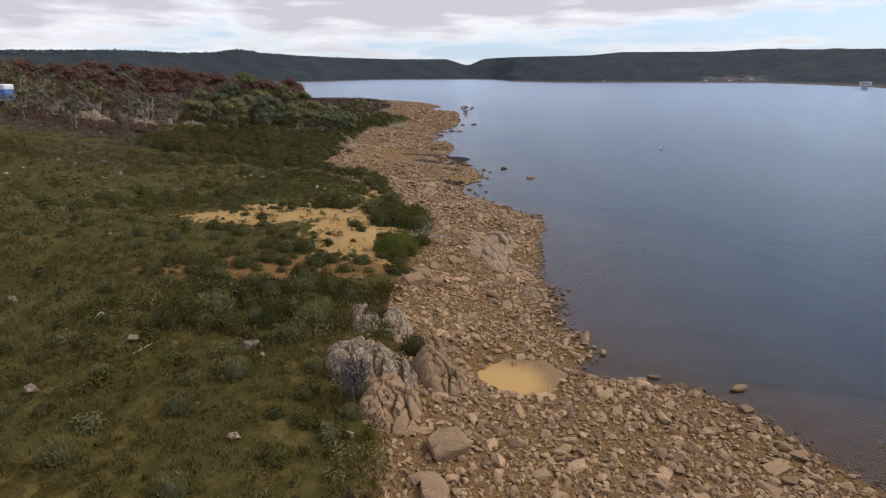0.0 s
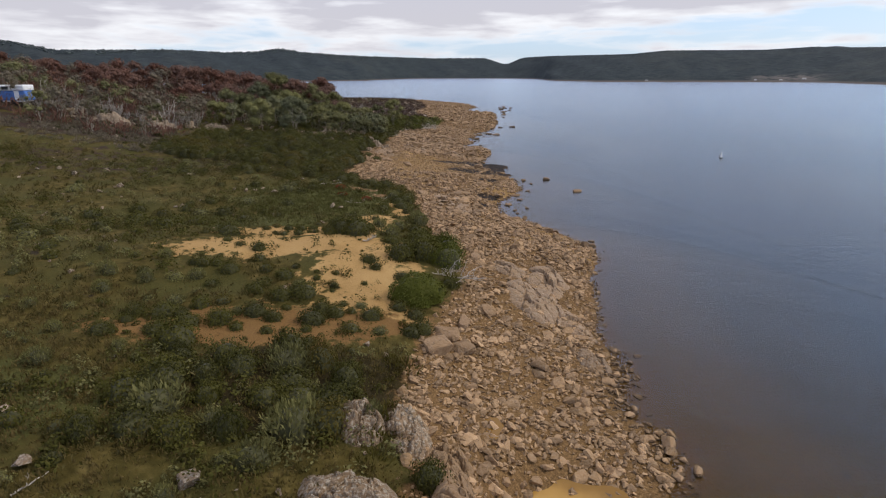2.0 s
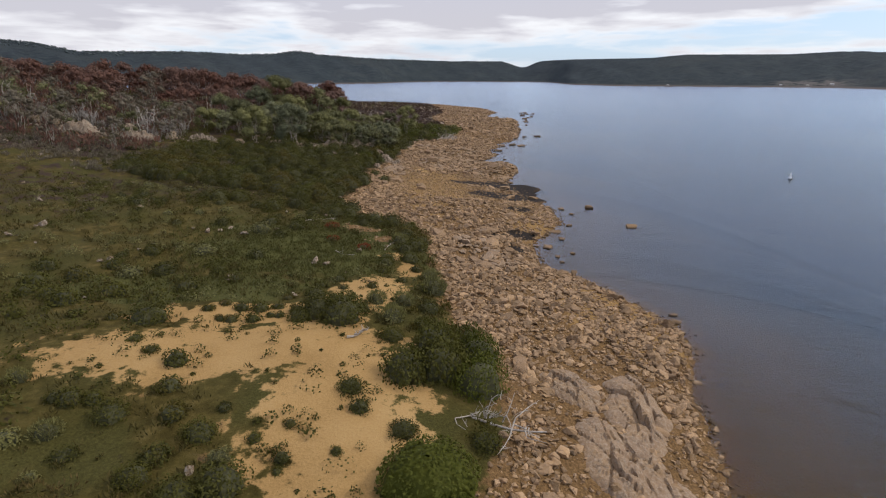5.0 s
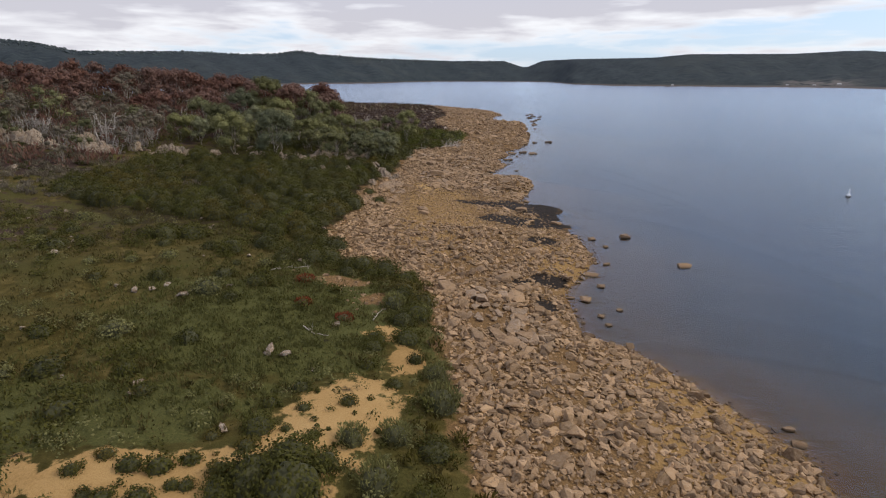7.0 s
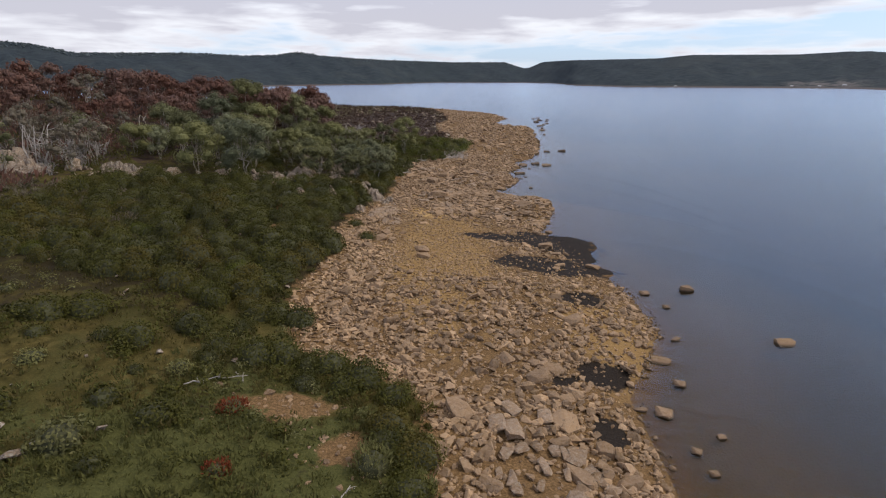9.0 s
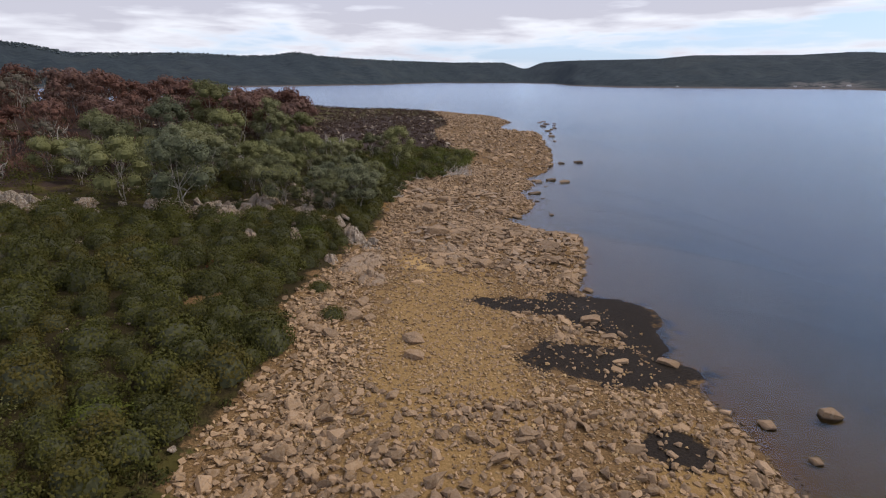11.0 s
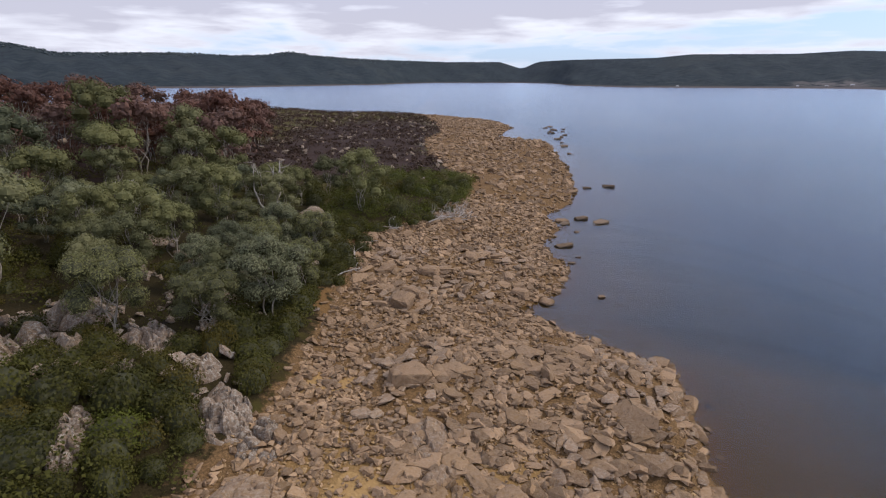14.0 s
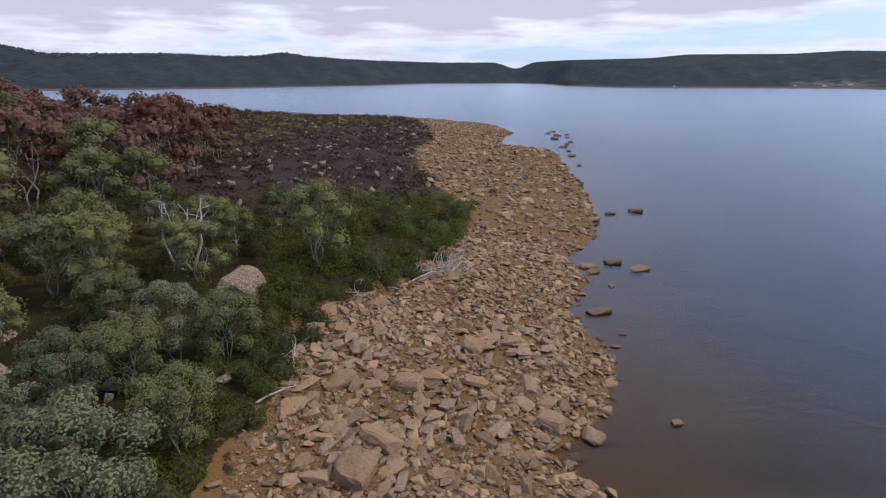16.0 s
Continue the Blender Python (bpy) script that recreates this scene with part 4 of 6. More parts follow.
BELT_SHRUBS = [(-7.4, 54.6, .87), (-6.9, 50.9, .81), (-9.0, 51.1, .63), (-11.9, 51.2, .79), (-15.0, 53.4, .98), (-9.1, 53.0, .64), (-5.2, 50.6, .72), (-4.0, 49.9, .83), (-2.9, 49.1, .71), (-2.0, 46.5, .77), (-2.1, 45.0, .71),
               (-2.9, 47.5, .73), (-10.7, 52.7, .84), (-10.6, 58.0, .92), (-9.3, 58.8, .81), (-8.1, 63.9, 1.0), (-10.1, 65.0, 1.0), (-17.6, 58.2, .93), (-16.0, 52.6, .84), (-10.6, 69.3, .87), (-12.0, 68.3, .9), (-8.8, 65.8, .64),
               (-9.9, 71.5, 1.0), (-14.4, 70.0, 1.0), (-10.4, 74.1, .65), (-12.5, 72.3, 1.0), (-10.0, 67.5, .55), (-16.6, 75.1, 1.1)]
BANK_SHRUBS = [(-3.4, 42, .46), (-3.4, 40.7, .37), (-2.6, 44.3, .65), (-2.9, 46.8, .72), (-2.3, 42.8, .61), (-2.4, 39.7, .29), (-1.9, 41.4, .32), (-7.6, 50.6, .81), (-5.7, 49.4, .53),
               (-4.5, 49.5, .62), (-2.3, 46.3, .62), (-8.3, 54.8, .76), (-5.9, 50.5, .49), (-3.4, 42.5, .51), (-9.1, 50.5, .51), (-7.8, 70.2, .55), (-6.55, 67.2, .62), (-5, 34.9, .8), (-4.1, 34.6, .95), (0.7, 28.6, .5), (-0.4, 24.2, .5),
               (-2.2, 33.6, .5), (-1.2, 34.8, .5), (-1.1, 36.6, .6), (-9.1, 22.8, .5), (-10.8, 22.6, .5), (1.2, 33.5, .35)]
for x, y, r in SAND_SHRUBS + EDGE_SHRUBS + BANK_SHRUBS:
    q = DARKS[int(rng.integers(3))] if r > 0.45 else MINIS[int(rng.integers(3))]
    put_shrub(q, x, y, r * 1.1, r * rng.uniform(1.0, 1.25), rng.uniform(0, 360), "shrub", "rounded dark green shrub on sandy ground", "shrubs of the sand blowout")
for x, y in scatter(26, -11.5, -1.0, 22.0, 27.5, 0.55):
    r = rng.uniform(0.22, 0.5)
    put_shrub((MINIS + DARKS[:1])[int(rng.integers(5))], x, y, r, r * rng.uniform(0.9, 1.2), rng.uniform(0, 360), "shrub", "rounded dark green shrub on sandy ground", "shrubs of the sand blowout")
put_shrub(CUSHION, -0.69, 26.93, 1.2, 1.25, 0, "cushion_shrub", "bright green dense cushion shrub beside the sand", "")
for x, y, r in BELT_SHRUBS + EDGE_BUSHES:
    put_shrub((SCRUBS + DARKS)[int(rng.integers(9))], x, y, r * 1.1, r * rng.uniform(0.95, 1.3), rng.uniform(0, 360), "scrub_bush", "dense dark olive heath shrub", "scrub belt")
for x, y, s, h in ((-1.56, 31.32, 1.0, 1.3), (-0.47, 31.64, 1.1, 1.5), (-0.67, 33.02, 1.05, 1.5), (0.42, 33.64, 0.8, 1.3)):
    put_shrub(DARKS[0], x, y, s, h, 50 * x, "shrub", "tall dark green shrub at the edge of the sand", "tall shrubs")
put_shrub(GREENS[0], 0.66, 32.6, 1.05, 1.75, 10, "cushion_shrub", "leafy fresh green shrub behind driftwood", "")
put_shrub(GREENS[1], 0.69, 31.0, 1.05, 1.7, 60, "cushion_shrub", "leafy fresh green shrub behind driftwood", "")
for x, y, r in ((-2.11, 37, .5), (-3.18, 36.59, .45), (-2.36, 35.14, .58), (-3.1, 45.9, .60), (-1.9, 45.2, .5), (-1, 38.86, .7), (-1.18, 40.61, .5), (-5.06, 14.34, .5), (-3.97, 16.53, .55), (-5.35, 17.87, .45)):
    put_shrub(GREYS[int(rng.integers(2))], x, y, r * 1.1, r * 1.2, rng.uniform(0, 360), "shrub", "grey-green spiky-leaved shrub on the bank", "grey shrubs")
for x, y, r in ((-4.8, 44.0, .38), (-6.7, 45.3, .38), (-7.3, 47.8, .46), (-12.6, 70.2, .54)):
    put_shrub(REDS[0], x, y, r * 1.1, r * 1.1, rng.uniform(0, 360), "shrub", "rust-red shrub among green grass", "red shrubs")
for x, y in scatter(24, -8.5, -0.6, 17.2, 21.8, 0.8):
    put_shrub((GREYS[:1] + DARKS + SCRUBS[:4])[int(rng.integers(8))], x, y, rng.uniform(0.45, 0.95), rng.uniform(0.7, 1.15), rng.uniform(0, 360), "shrub", "dense dark green shrub above the rocks", "shrubs above the outcrop")
put_shrub(DARKS[1], -0.05, 16.7, 0.55, 1.0, 20, "shrub", "dense dark green shrub above the rocks", "shrubs above the outcrop")
for x, y in scatter(34, -9, 0.4, 98.5, 116, 0.95, lambda x, y: x > -9 and x < scrub_x(y) - 0.4):
    q = (GREENS + GREYS + SCRUBS)[int(rng.integers(8))]
    put_shrub(q, x, y, rng.uniform(0.6, 1.0), rng.uniform(0.8, 1.3), rng.uniform(0, 360), "shrub", "fresh green shrub at the edge of the rocks", "shrubs of the far bank")
for x, y in scatter(62, -14, -5.2, 74, 99, 0.75, lambda x, y: (x > -9.5 or y < 82) and x < scrub_x(y) - 0.3 and not (85.5 < y < 88.8 and x > -7.4)):
    put_shrub(SCRUBS[int(rng.integers(6))], x, y, rng.uniform(0.5, 0.9), rng.uniform(0.6, 1.1), rng.uniform(0, 360), "shrub", "dense dark olive heath shrub", "shrubs below the grove")


for x, y in scatter(84, -15, -1.6, 6, 30, 0.75, lambda x, y: max(float(ellipse(x, y, *e)) for e in SAND) < 0.35):
    r = rng.uniform(0.22, 0.5)
    put_shrub((GREYS + MINIS)[int(rng.integers(6))], x, y, r, r * rng.uniform(1.0, 1.4), rng.uniform(0, 360), "heath_bush", "low grey-green bush in the open heath", "bushes of the heath")
for x, y in scatter(70, -26, -9, 26, 56, 1.1, lambda x, y: max(float(ellipse(x, y, *e)) for e in SAND) < 0.35 and math.sin(0.3 * x + math.sin(0.25 * y) * 2) > -0.1):
    r = rng.uniform(0.35, 0.8)
    put_shrub(MINIS[int(rng.integers(4))], x, y, r, r * rng.uniform(0.8, 1.1), rng.uniform(0, 360), "heath_bush", "low dark green bush in the open heath", "bushes of the heath")


def tufts(name, seed, xy, r, h, per, size, mat, label, category, spiky=True):
    """Many small plants joined into one object, each a low dome of leaf sprays."""
    g = np.random.default_rng(seed)
    n = len(xy)
    z = surface(xy[:, 0], xy[:, 1])
    out = unit(g.normal(size=(n, per, 3)) + (0, 0, 0.6))
    out[..., 2] = np.abs(out[..., 2])
    grow = g.uniform(0.65, 1.35, (n, 1, 1))
    at = np.stack((xy[:, 0], xy[:, 1], z), -1)[:, None] + out * np.stack((r, r, h), -1)[:, None] * grow * g.uniform(0.55, 1.05, (n, per, 1))
    sizes = np.repeat(size * grow[:, 0, 0], per)
    v, f = leaf_quads(g, at.reshape(-1, 3), out.reshape(-1, 3) + (0, 0, 0.4), sizes * (0.55 if spiky else 0.62), 3.4 if spiky else 1.5, 0.6, spiky)
    return tagged(new(name, mesh_of(name, v, f, mat)), label, category, kind="stuff")


def land_points(n, x0, x1, y0, y1, seed, keep=None):
    g = np.random.default_rng(seed)
    xy = np.stack((g.uniform(x0, x1, n), g.uniform(y0, y1, n)), -1)
    ok = xy[:, 0] < scrub_x(xy[:, 1]) - 0.2
    bare = np.max([ellipse(xy[:, 0], xy[:, 1], *e) for e in SAND], 0)
    ok &= bare < 0.3 + 0.55 * g.random(n) ** 3
    ok &= open_ground(xy[:, 0], xy[:, 1]) < 0.5
    if keep is not None:
        ok &= keep(xy[:, 0], xy[:, 1], g)
    return xy[ok]


P = land_points(5600, -48, -0.5, 3, 58, 201, lambda x, y, g: (x > -12 - 0.9 * y) & (g.random(len(x)) < np.clip(1.3 - ellipse(x, y, -7, 44, 5.5, 5.0), 0.35, 1)))
R = np.random.default_rng(7).gamma(4.0, 0.055, len(P)) + 0.06
tufts("heath", 202, P, R, R * 1.1, 22, 0.07, M_HEATH, "low olive-brown heath and grass tussocks", "heath")
P = land_points(4800, -20, -0.7, 4, 26, 231)
R = np.random.default_rng(17).gamma(4.0, 0.035, len(P)) + 0.05
tufts("near_heath", 232, P, R, R * 1.2, 16, 0.06, M_HEATH, "fine olive heath above the rocks", "heath")
P = land_points(700, -46, -20, 60, 72, 233)
R = np.random.default_rng(18).uniform(0.3, 0.7, len(P))
tufts("brown_brush", 234, P, R * 0.7, R * 0.6, 40, 0.11, M_BRUSH, "brown-grey brush below the boulders", "scrub")
P = land_points(2600, -45, -0.8, 3, 60, 203, lambda x, y, g: np.sin(0.45 * x + 2 * np.sin(0.23 * y)) + np.sin(0.38 * y + 1) > 0.2)
R = np.random.default_rng(8).uniform(0.2, 0.48, len(P))
tufts("heath_bushes", 204, P, R * 1.1, R * 1.2, 84, 0.10, M_DARK, "small dark green heath bushes", "heath", False)
P = land_points(2000, -45, -0.8, 3, 60, 205, lambda x, y, g: np.sin(0.31 * x + 1.3 * np.sin(0.4 * y) + 2) > 0.0)
R = np.random.default_rng(9).uniform(0.16, 0.40, len(P))
tufts("pale_heath_bushes", 206, P, R, R * 1.15, 70, 0.08, M_GREY, "small grey-green heath bushes", "heath", False)
P = land_points(5200, -16, -1, 36.5, 52, 207, lambda x, y, g: g.random(len(x)) < ellipse(x, y, -8, 43, 6, 6))
tufts("grass", 208, P, np.full(len(P), 0.2), np.full(len(P), 0.13), 9, 0.08, M_GRASS, "short green grass on open ground", "grass")
P = land_points(1000, -60, -6, 74, 114, 209, lambda x, y, g: y > 70 - 0.2 * x * 0)
R = np.random.default_rng(10).uniform(0.4, 0.95, len(P))
tufts("undergrowth", 210, P, R, R * 1.05, 90, 0.12, M_DARK, "dark undergrowth below the gum grove", "undergrowth", False)
P = land_points(900, -46, -8, 54, 78, 211, lambda x, y, g: y > 54 - 0.35 * (x + 8))
R = np.random.default_rng(12).uniform(0.15, 0.32, len(P))
tufts("olive_scrub", 212, P, R, R * 0.95, 70, 0.10, M_DARK, "dark scrub between the heath and the grove", "scrub", False)
P = land_points(420, -10, 1.5, 97, 119, 221)
R = np.random.default_rng(15).uniform(0.35, 0.75, len(P))
tufts("bank_scrub", 222, P, R, R, 110, 0.10, M_GREEN, "fresh green scrub along the far bank", "scrub", False)
g3 = np.random.default_rng(219)
P = np.stack((g3.uniform(-13, -1.5, 420), g3.uniform(22, 40, 420)), -1)
P = P[(np.max([ellipse(P[:, 0], P[:, 1], *e) for e in SAND], 0) > 0.4) & (g3.random(420) < 0.75)]
R = g3.gamma(3, 0.045, len(P)) + 0.05
tufts("sand_tufts", 220, P, R, R, 40, 0.07, M_DARK, "small dark tufts dotted over the sand", "heath", False)
P = land_points(480, -8, 1.5, 4, 52, 223, lambda x, y, g: x > scrub_x(y) - 2.2)
R = np.random.default_rng(16).uniform(0.15, 0.4, len(P))
tufts("bank_heath", 224, P, R, R, 60, 0.08, M_SCRUB, "olive heath along the bank", "heath")
P = land_points(3300, -75, 3, 108, 236, 213, lambda x, y, g: (x < -2 - 5 * np.exp(-((y - 112) / 5) ** 2)) & (y > 112 + 0.12 * x))
R = np.random.default_rng(13).uniform(0.4, 1.0, len(P))
tufts("burnt_scrub", 214, P, R, R * 0.7, 26, 0.30, M_BURNT, "burnt maroon-brown scrub on the point", "scrub", False)
P = land_points(900, -110, -26, 62, 112, 215, lambda x, y, g: (y > 66) & (x < -30))
R = np.random.default_rng(14).uniform(0.7, 1.5, len(P))
tufts("brown_scrub", 216, P, R, R, 34, 0.26, M_RUST, "rust-brown scorched scrub on the slope", "scrub")


# ---- stones of the shore ----
HULLS = [hull(np.random.default_rng(300 + q), 12, (0.45, 0.6, 0.75)[q % 3], 0.6) for q in range(24)]
COBBLES = [hull(np.random.default_rng(370 + q), 14, (0.55, 0.7, 0.85)[q % 3], 1.0) for q in range(24)]
PEBBLES = [hull(np.random.default_rng(340 + q), 8, 0.65, 0.8) for q in range(10)]


def stone_field(name, seed, x, y, size, shapes, mat, label, bury=0.22, tilt=0.3, long=1.0):
    """Many stones joined into one object, each with edges of its own."""
    g = np.random.default_rng(seed)
    z = surface(x, y)
    pieces = []
    for q in range(len(x)):
        v, f = shapes[int(g.integers(len(shapes)))]
        w = turned(v * (size[q] * long * g.uniform(0.9, 1.2), size[q], size[q] * g.uniform(0.6, 1.0)), g.uniform(0, 6.28), g.normal() * tilt, g.normal() * tilt)
        pieces.append((w + (x[q], y[q], z[q] + size[q] * (0.3 - bury)), f))
    v, f = merge(pieces)
    return tagged(new(name, mesh_of(name, v, f, mat)), label, "stones", kind="stuff")


def shore_points(n, y0, y1, seed, out=0.7, inn=0.5, full=0.6):
    g = np.random.default_rng(seed)
    y = g.uniform(y0, y1, n * 2)
    w, s = water_x(y), scrub_x(y)
    x = g.uniform(-10, 22, n * 2)
    ok = (x < w + out * g.random(n * 2) ** 2) & (x > s - inn * g.random(n * 2))
    ok &= ~(((x - 3.3) / 1.35) ** 2 + ((y - 16.85) / 1.0) ** 2 < 1)
    patch = np.sin(1.1 * x + 1.7 * np.sin(0.6 * y)) * np.sin(0.9 * y + 1.3 * np.sin(0.8 * x))
    ok &= g.random(n * 2) < np.clip(full + 0.25 * (y < 40) + 0.45 * patch, 0.12, 1)
    rock = np.max([ellipse(x, y, *e[:5]) for e in BEDROCK], 0)
    ok &= (rock < 0.55) | (g.random(n * 2) < 0.5)
    ok &= (np.max([ellipse(x, y, *e) for e in WEED], 0) < 0.42) | (g.random(n * 2) < 0.11)
    ok &= (ellipse(x, y, *OCHRE) < 0.5) | (g.random(n * 2) < 0.3)
    return x[ok], y[ok]


def stone_size(x, y, g):
    s = g.gamma(3.2, 0.072, len(x)) + 0.07
    calm = ellipse(x, y, -1.8, 66, 3.0, 9)
    s = s * (1 - 0.5 * np.clip(calm * 1.6, 0, 1))
    return np.clip(s * np.interp(y, (0, 13, 18, 30, 84, 90, 112, 200), (0.48, 0.54, 0.85, 0.7, 0.68, 0.75, 0.95, 1.3)), 0.05, 0.9)


x, y = shore_points(40000, 5, 112, 301)
g = np.random.default_rng(302)
near = y < 66
stone_field("shore_cobbles", 303, x[near], y[near], stone_size(x[near], y[near], g), COBBLES, M_STONE, "tan rounded cobbles of the lake shore")
stone_field("shore_stones", 312, x[~near], y[~near], stone_size(x[~near], y[~near], g), HULLS, M_SHARD, "tan angular stones of the lake shore")
x, y = shore_points(19000, 5, 110, 304, full=1.0)
stone_field("pebbles", 305, x, y, np.random.default_rng(306).uniform(0.06, 0.15, len(x)), PEBBLES, M_STONE, "small tan pebbles between the shore stones")
x, y = shore_points(8600, 112, 238, 307)
stone_field("far_shore_stones", 308, x, y, np.random.default_rng(309).gamma(3.0, 0.11, len(x)) + 0.12, HULLS, M_SHARD, "tan stones of the far shore")

# larger single stones, pieces of the shore
x, y = shore_points(1150, 6, 110, 310, 0.3, 0.0)
g = np.random.default_rng(311)
keep = ellipse(x, y, -1.8, 66, 2.6, 8) < 0.6
x, y = x[keep][:300], y[keep][:300]
BLOCKS = [mesh_of("stone", *hull(np.random.default_rng(320 + q), 18, (0.4, 0.55)[q % 2], 0.55), M_STONE) for q in range(12)]
for q in range(len(x)):
    s = g.uniform(0.26, 0.52) * (1.3 if y[q] > 86 else 1.0)
    ob = new("stone", BLOCKS[int(g.integers(12))])
    ob.parent = ground
    ob.matrix_world = pose(x[q], y[q], z_at(x[q], y[q]) + 0.08 * s, g.normal() * 12, g.normal() * 12, g.uniform(0, 360)) @ Matrix.Diagonal((s * 1.3, s, s * 0.75, 1))


def boulder_mesh(seed, mat, flat=0.6, n=20, rough=0.05):
    """A weathered boulder: a broken block with softened edges and an uneven face."""
    g = np.random.default_rng(seed)
    v, f = hull(g, n, flat, 0.55)
    bm = bmesh.new()
    vs = [bm.verts.new(q) for q in v]
    for t in f:
        bm.faces.new([vs[i] for i in t])
    bmesh.ops.dissolve_limit(bm, angle_limit=radians(14), verts=bm.verts, edges=bm.edges)
    bmesh.ops.bevel(bm, geom=list(bm.edges), offset=0.035, segments=2, profile=0.6, affect="EDGES", clamp_overlap=True)
    bmesh.ops.triangulate(bm, faces=bm.faces)
    bmesh.ops.subdivide_edges(bm, edges=[e for e in bm.edges if e.calc_length() > 0.12], cuts=1, use_grid_fill=True)
    for q in bm.verts:
        d = noise.fractal(q.co * 3.1 + Vector((seed, 0, 0)), 1.0, 2.0, 4)
        q.co += q.co.normalized() * rough * d
    me = bpy.data.meshes.new("boulder")
    bm.to_mesh(me)
    bm.free()
    me.materials.append(mat)
    return me


BOULDERS = [boulder_mesh(400 + q, M_BOULDER, (0.5, 0.65, 0.8)[q % 3]) for q in range(6)]
LICHENS = [boulder_mesh(410 + q, M_LICHEN, (0.7, 0.85)[q % 2], 13, 0.05) for q in range(4)]
DROWNED = [boulder_mesh(415 + q, M_DROWNED, 0.6, 10, 0.03) for q in range(3)]


def put_rock(me, x, y, s, rz=0.0, lift=0.1, stretch=1.3, name="boulder", label="weathered tan granite boulder on the shore", group="shore boulders", tilt=(0, 0), high=1.0, z=None):
    ob = new(name, me)
    tagged(ob, label, "boulder" if name == "boulder" else "rock", group)
    base = z_at(x, y) if z is None else z
    ob.matrix_world = pose(x, y, base + lift * s, tilt[0], tilt[1], rz) @ Matrix.Diagonal((s * stretch, s, s * high, 1))
    return ob


NEAR_ROCKS = [(1.2, 25.5, 1.0), (0.4, 24.2, 1.0), (0.1, 23.2, 1.1), (1, 23.6, .9), (2.2, 27, .8), (2.1, 32.9, 1.0), (0.2, 10.2, .95), (2, 52.1, .95), (0.9, 53.2, .8), (-1, 48.9, 1.0),
              (2, 48.3, .65), (-0.2, 45.8, .7), (-0.7, 44.8, .65), (0.3, 44, .95), (1.1, 44.3, .95), (2.3, 46.8, 1.0), (3.7, 47, .8), (1.5, 43.9, .85), (2.2, 44.7, .9), (2.5, 52.8, .95),
              (4.3, 57.2, .9), (-3, 65.6, .9), (-2.9, 64.2, .75), (-7, 65.8, .7), (-6.3, 65.5, .7), (-5.8, 67.4, .95), (-5, 67.3, .6), (-5.6, 69.2, .7), (5, 69.6, 1.0), (6.2, 68.5, .5)]
FAR_ROCKS = [(5.4, 67.9, .75), (7.3, 66.0, .8), (5.0, 73.1, .7), (6.0, 74.1, .55), (-2.5, 81.0, 1.6), (-2.3, 75.5, .85), (0.4, 75.8, 1.0), (1.2, 75.4, .7), (2.3, 75.8, .8), (-2.2, 92.2, 1.2),
             (-4.5, 92.0, 1.2), (-5.3, 90.9, .7), (-3.2, 92.6, .7), (-3.4, 91.9, .7), (-6.0, 97.3, 1.3), (-6.2, 95.6, 1.0), (-2.8, 89.2, 1.4), (-3.3, 87.6, 1.5), (-4.8, 87.8, .7), (-1.7, 91.4, .8),
             (2.2, 92.9, 1.1), (3.8, 94.9, .95), (1.8, 96.1, 1.0), (0.1, 95.5, 1.2), (2.6, 91.2, 1.1), (3.9, 90.9, .85), (8.1, 107.9, 1.1)]
g = np.random.default_rng(430)
for x, y, s in NEAR_ROCKS + FAR_ROCKS:
    put_rock(BOULDERS[int(g.integers(6))], x, y, s * 0.85, g.uniform(0, 360), 0.1, 1.3, high=0.8)
# plates of the ledge and of the broken far shore, pieces of the shore
def stone_pieces(name, seed, x, y, size, shapes, bury, tilt, long, mat):
    g = np.random.default_rng(seed)
    data = [mesh_of(name, v, f, mat) for v, f in shapes]
    z = surface(x, y)
    for q in range(len(x)):
        ob = new(name, data[int(g.integers(len(data)))])
        ob.parent = ground
        s = float(size[q])
        ob.matrix_world = pose(x[q], y[q], z[q] + s * (0.3 - bury), g.normal() * tilt, g.normal() * tilt, g.uniform(0, 360)) @ Matrix.Diagonal((s * long, s, s, 1))


g2 = np.random.default_rng(450)
THIN = [(a * (1, 1, 0.5), b) for a, b in HULLS[:14]]
u, w = g2.uniform(0, 1, 300), g2.uniform(75.5, 84.8, 300)
stone_pieces("ledge_plate", 451, scrub_x(w) + 4 + (water_x(w) - scrub_x(w) - 3.9) * u, w, g2.gamma(4, 0.08, 300) + 0.2, THIN, 0.22, 7, 1.4, M_SHARD)
u, w = g2.uniform(0, 1, 300), g2.uniform(86, 110, 300)
stone_pieces("rock_plate", 452, scrub_x(w) + 0.5 + (water_x(w) - scrub_x(w) - 0.6) * u, w, g2.gamma(3, 0.095, 300) + 0.15, THIN, 0.17, 12, 1.35, M_SHARD)
u, w = g2.uniform(0, 1, 300), g2.uniform(8, 14.5, 300)
stone_pieces("cobble", 453, scrub_x(w) + 0.5 + (water_x(w) - scrub_x(w) - 0.5) * u, w, g2.gamma(4, 0.045, 300) + 0.11, COBBLES, 0.15, 14, 1.15, M_STONE)
x, y = shore_points(21000, 5, 45, 454)
stone_field("gravel", 455, x, y, np.random.default_rng(456).uniform(0.08, 0.2, len(x)), PEBBLES, M_STONE, "coarse tan gravel between the cobbles", 0.1)


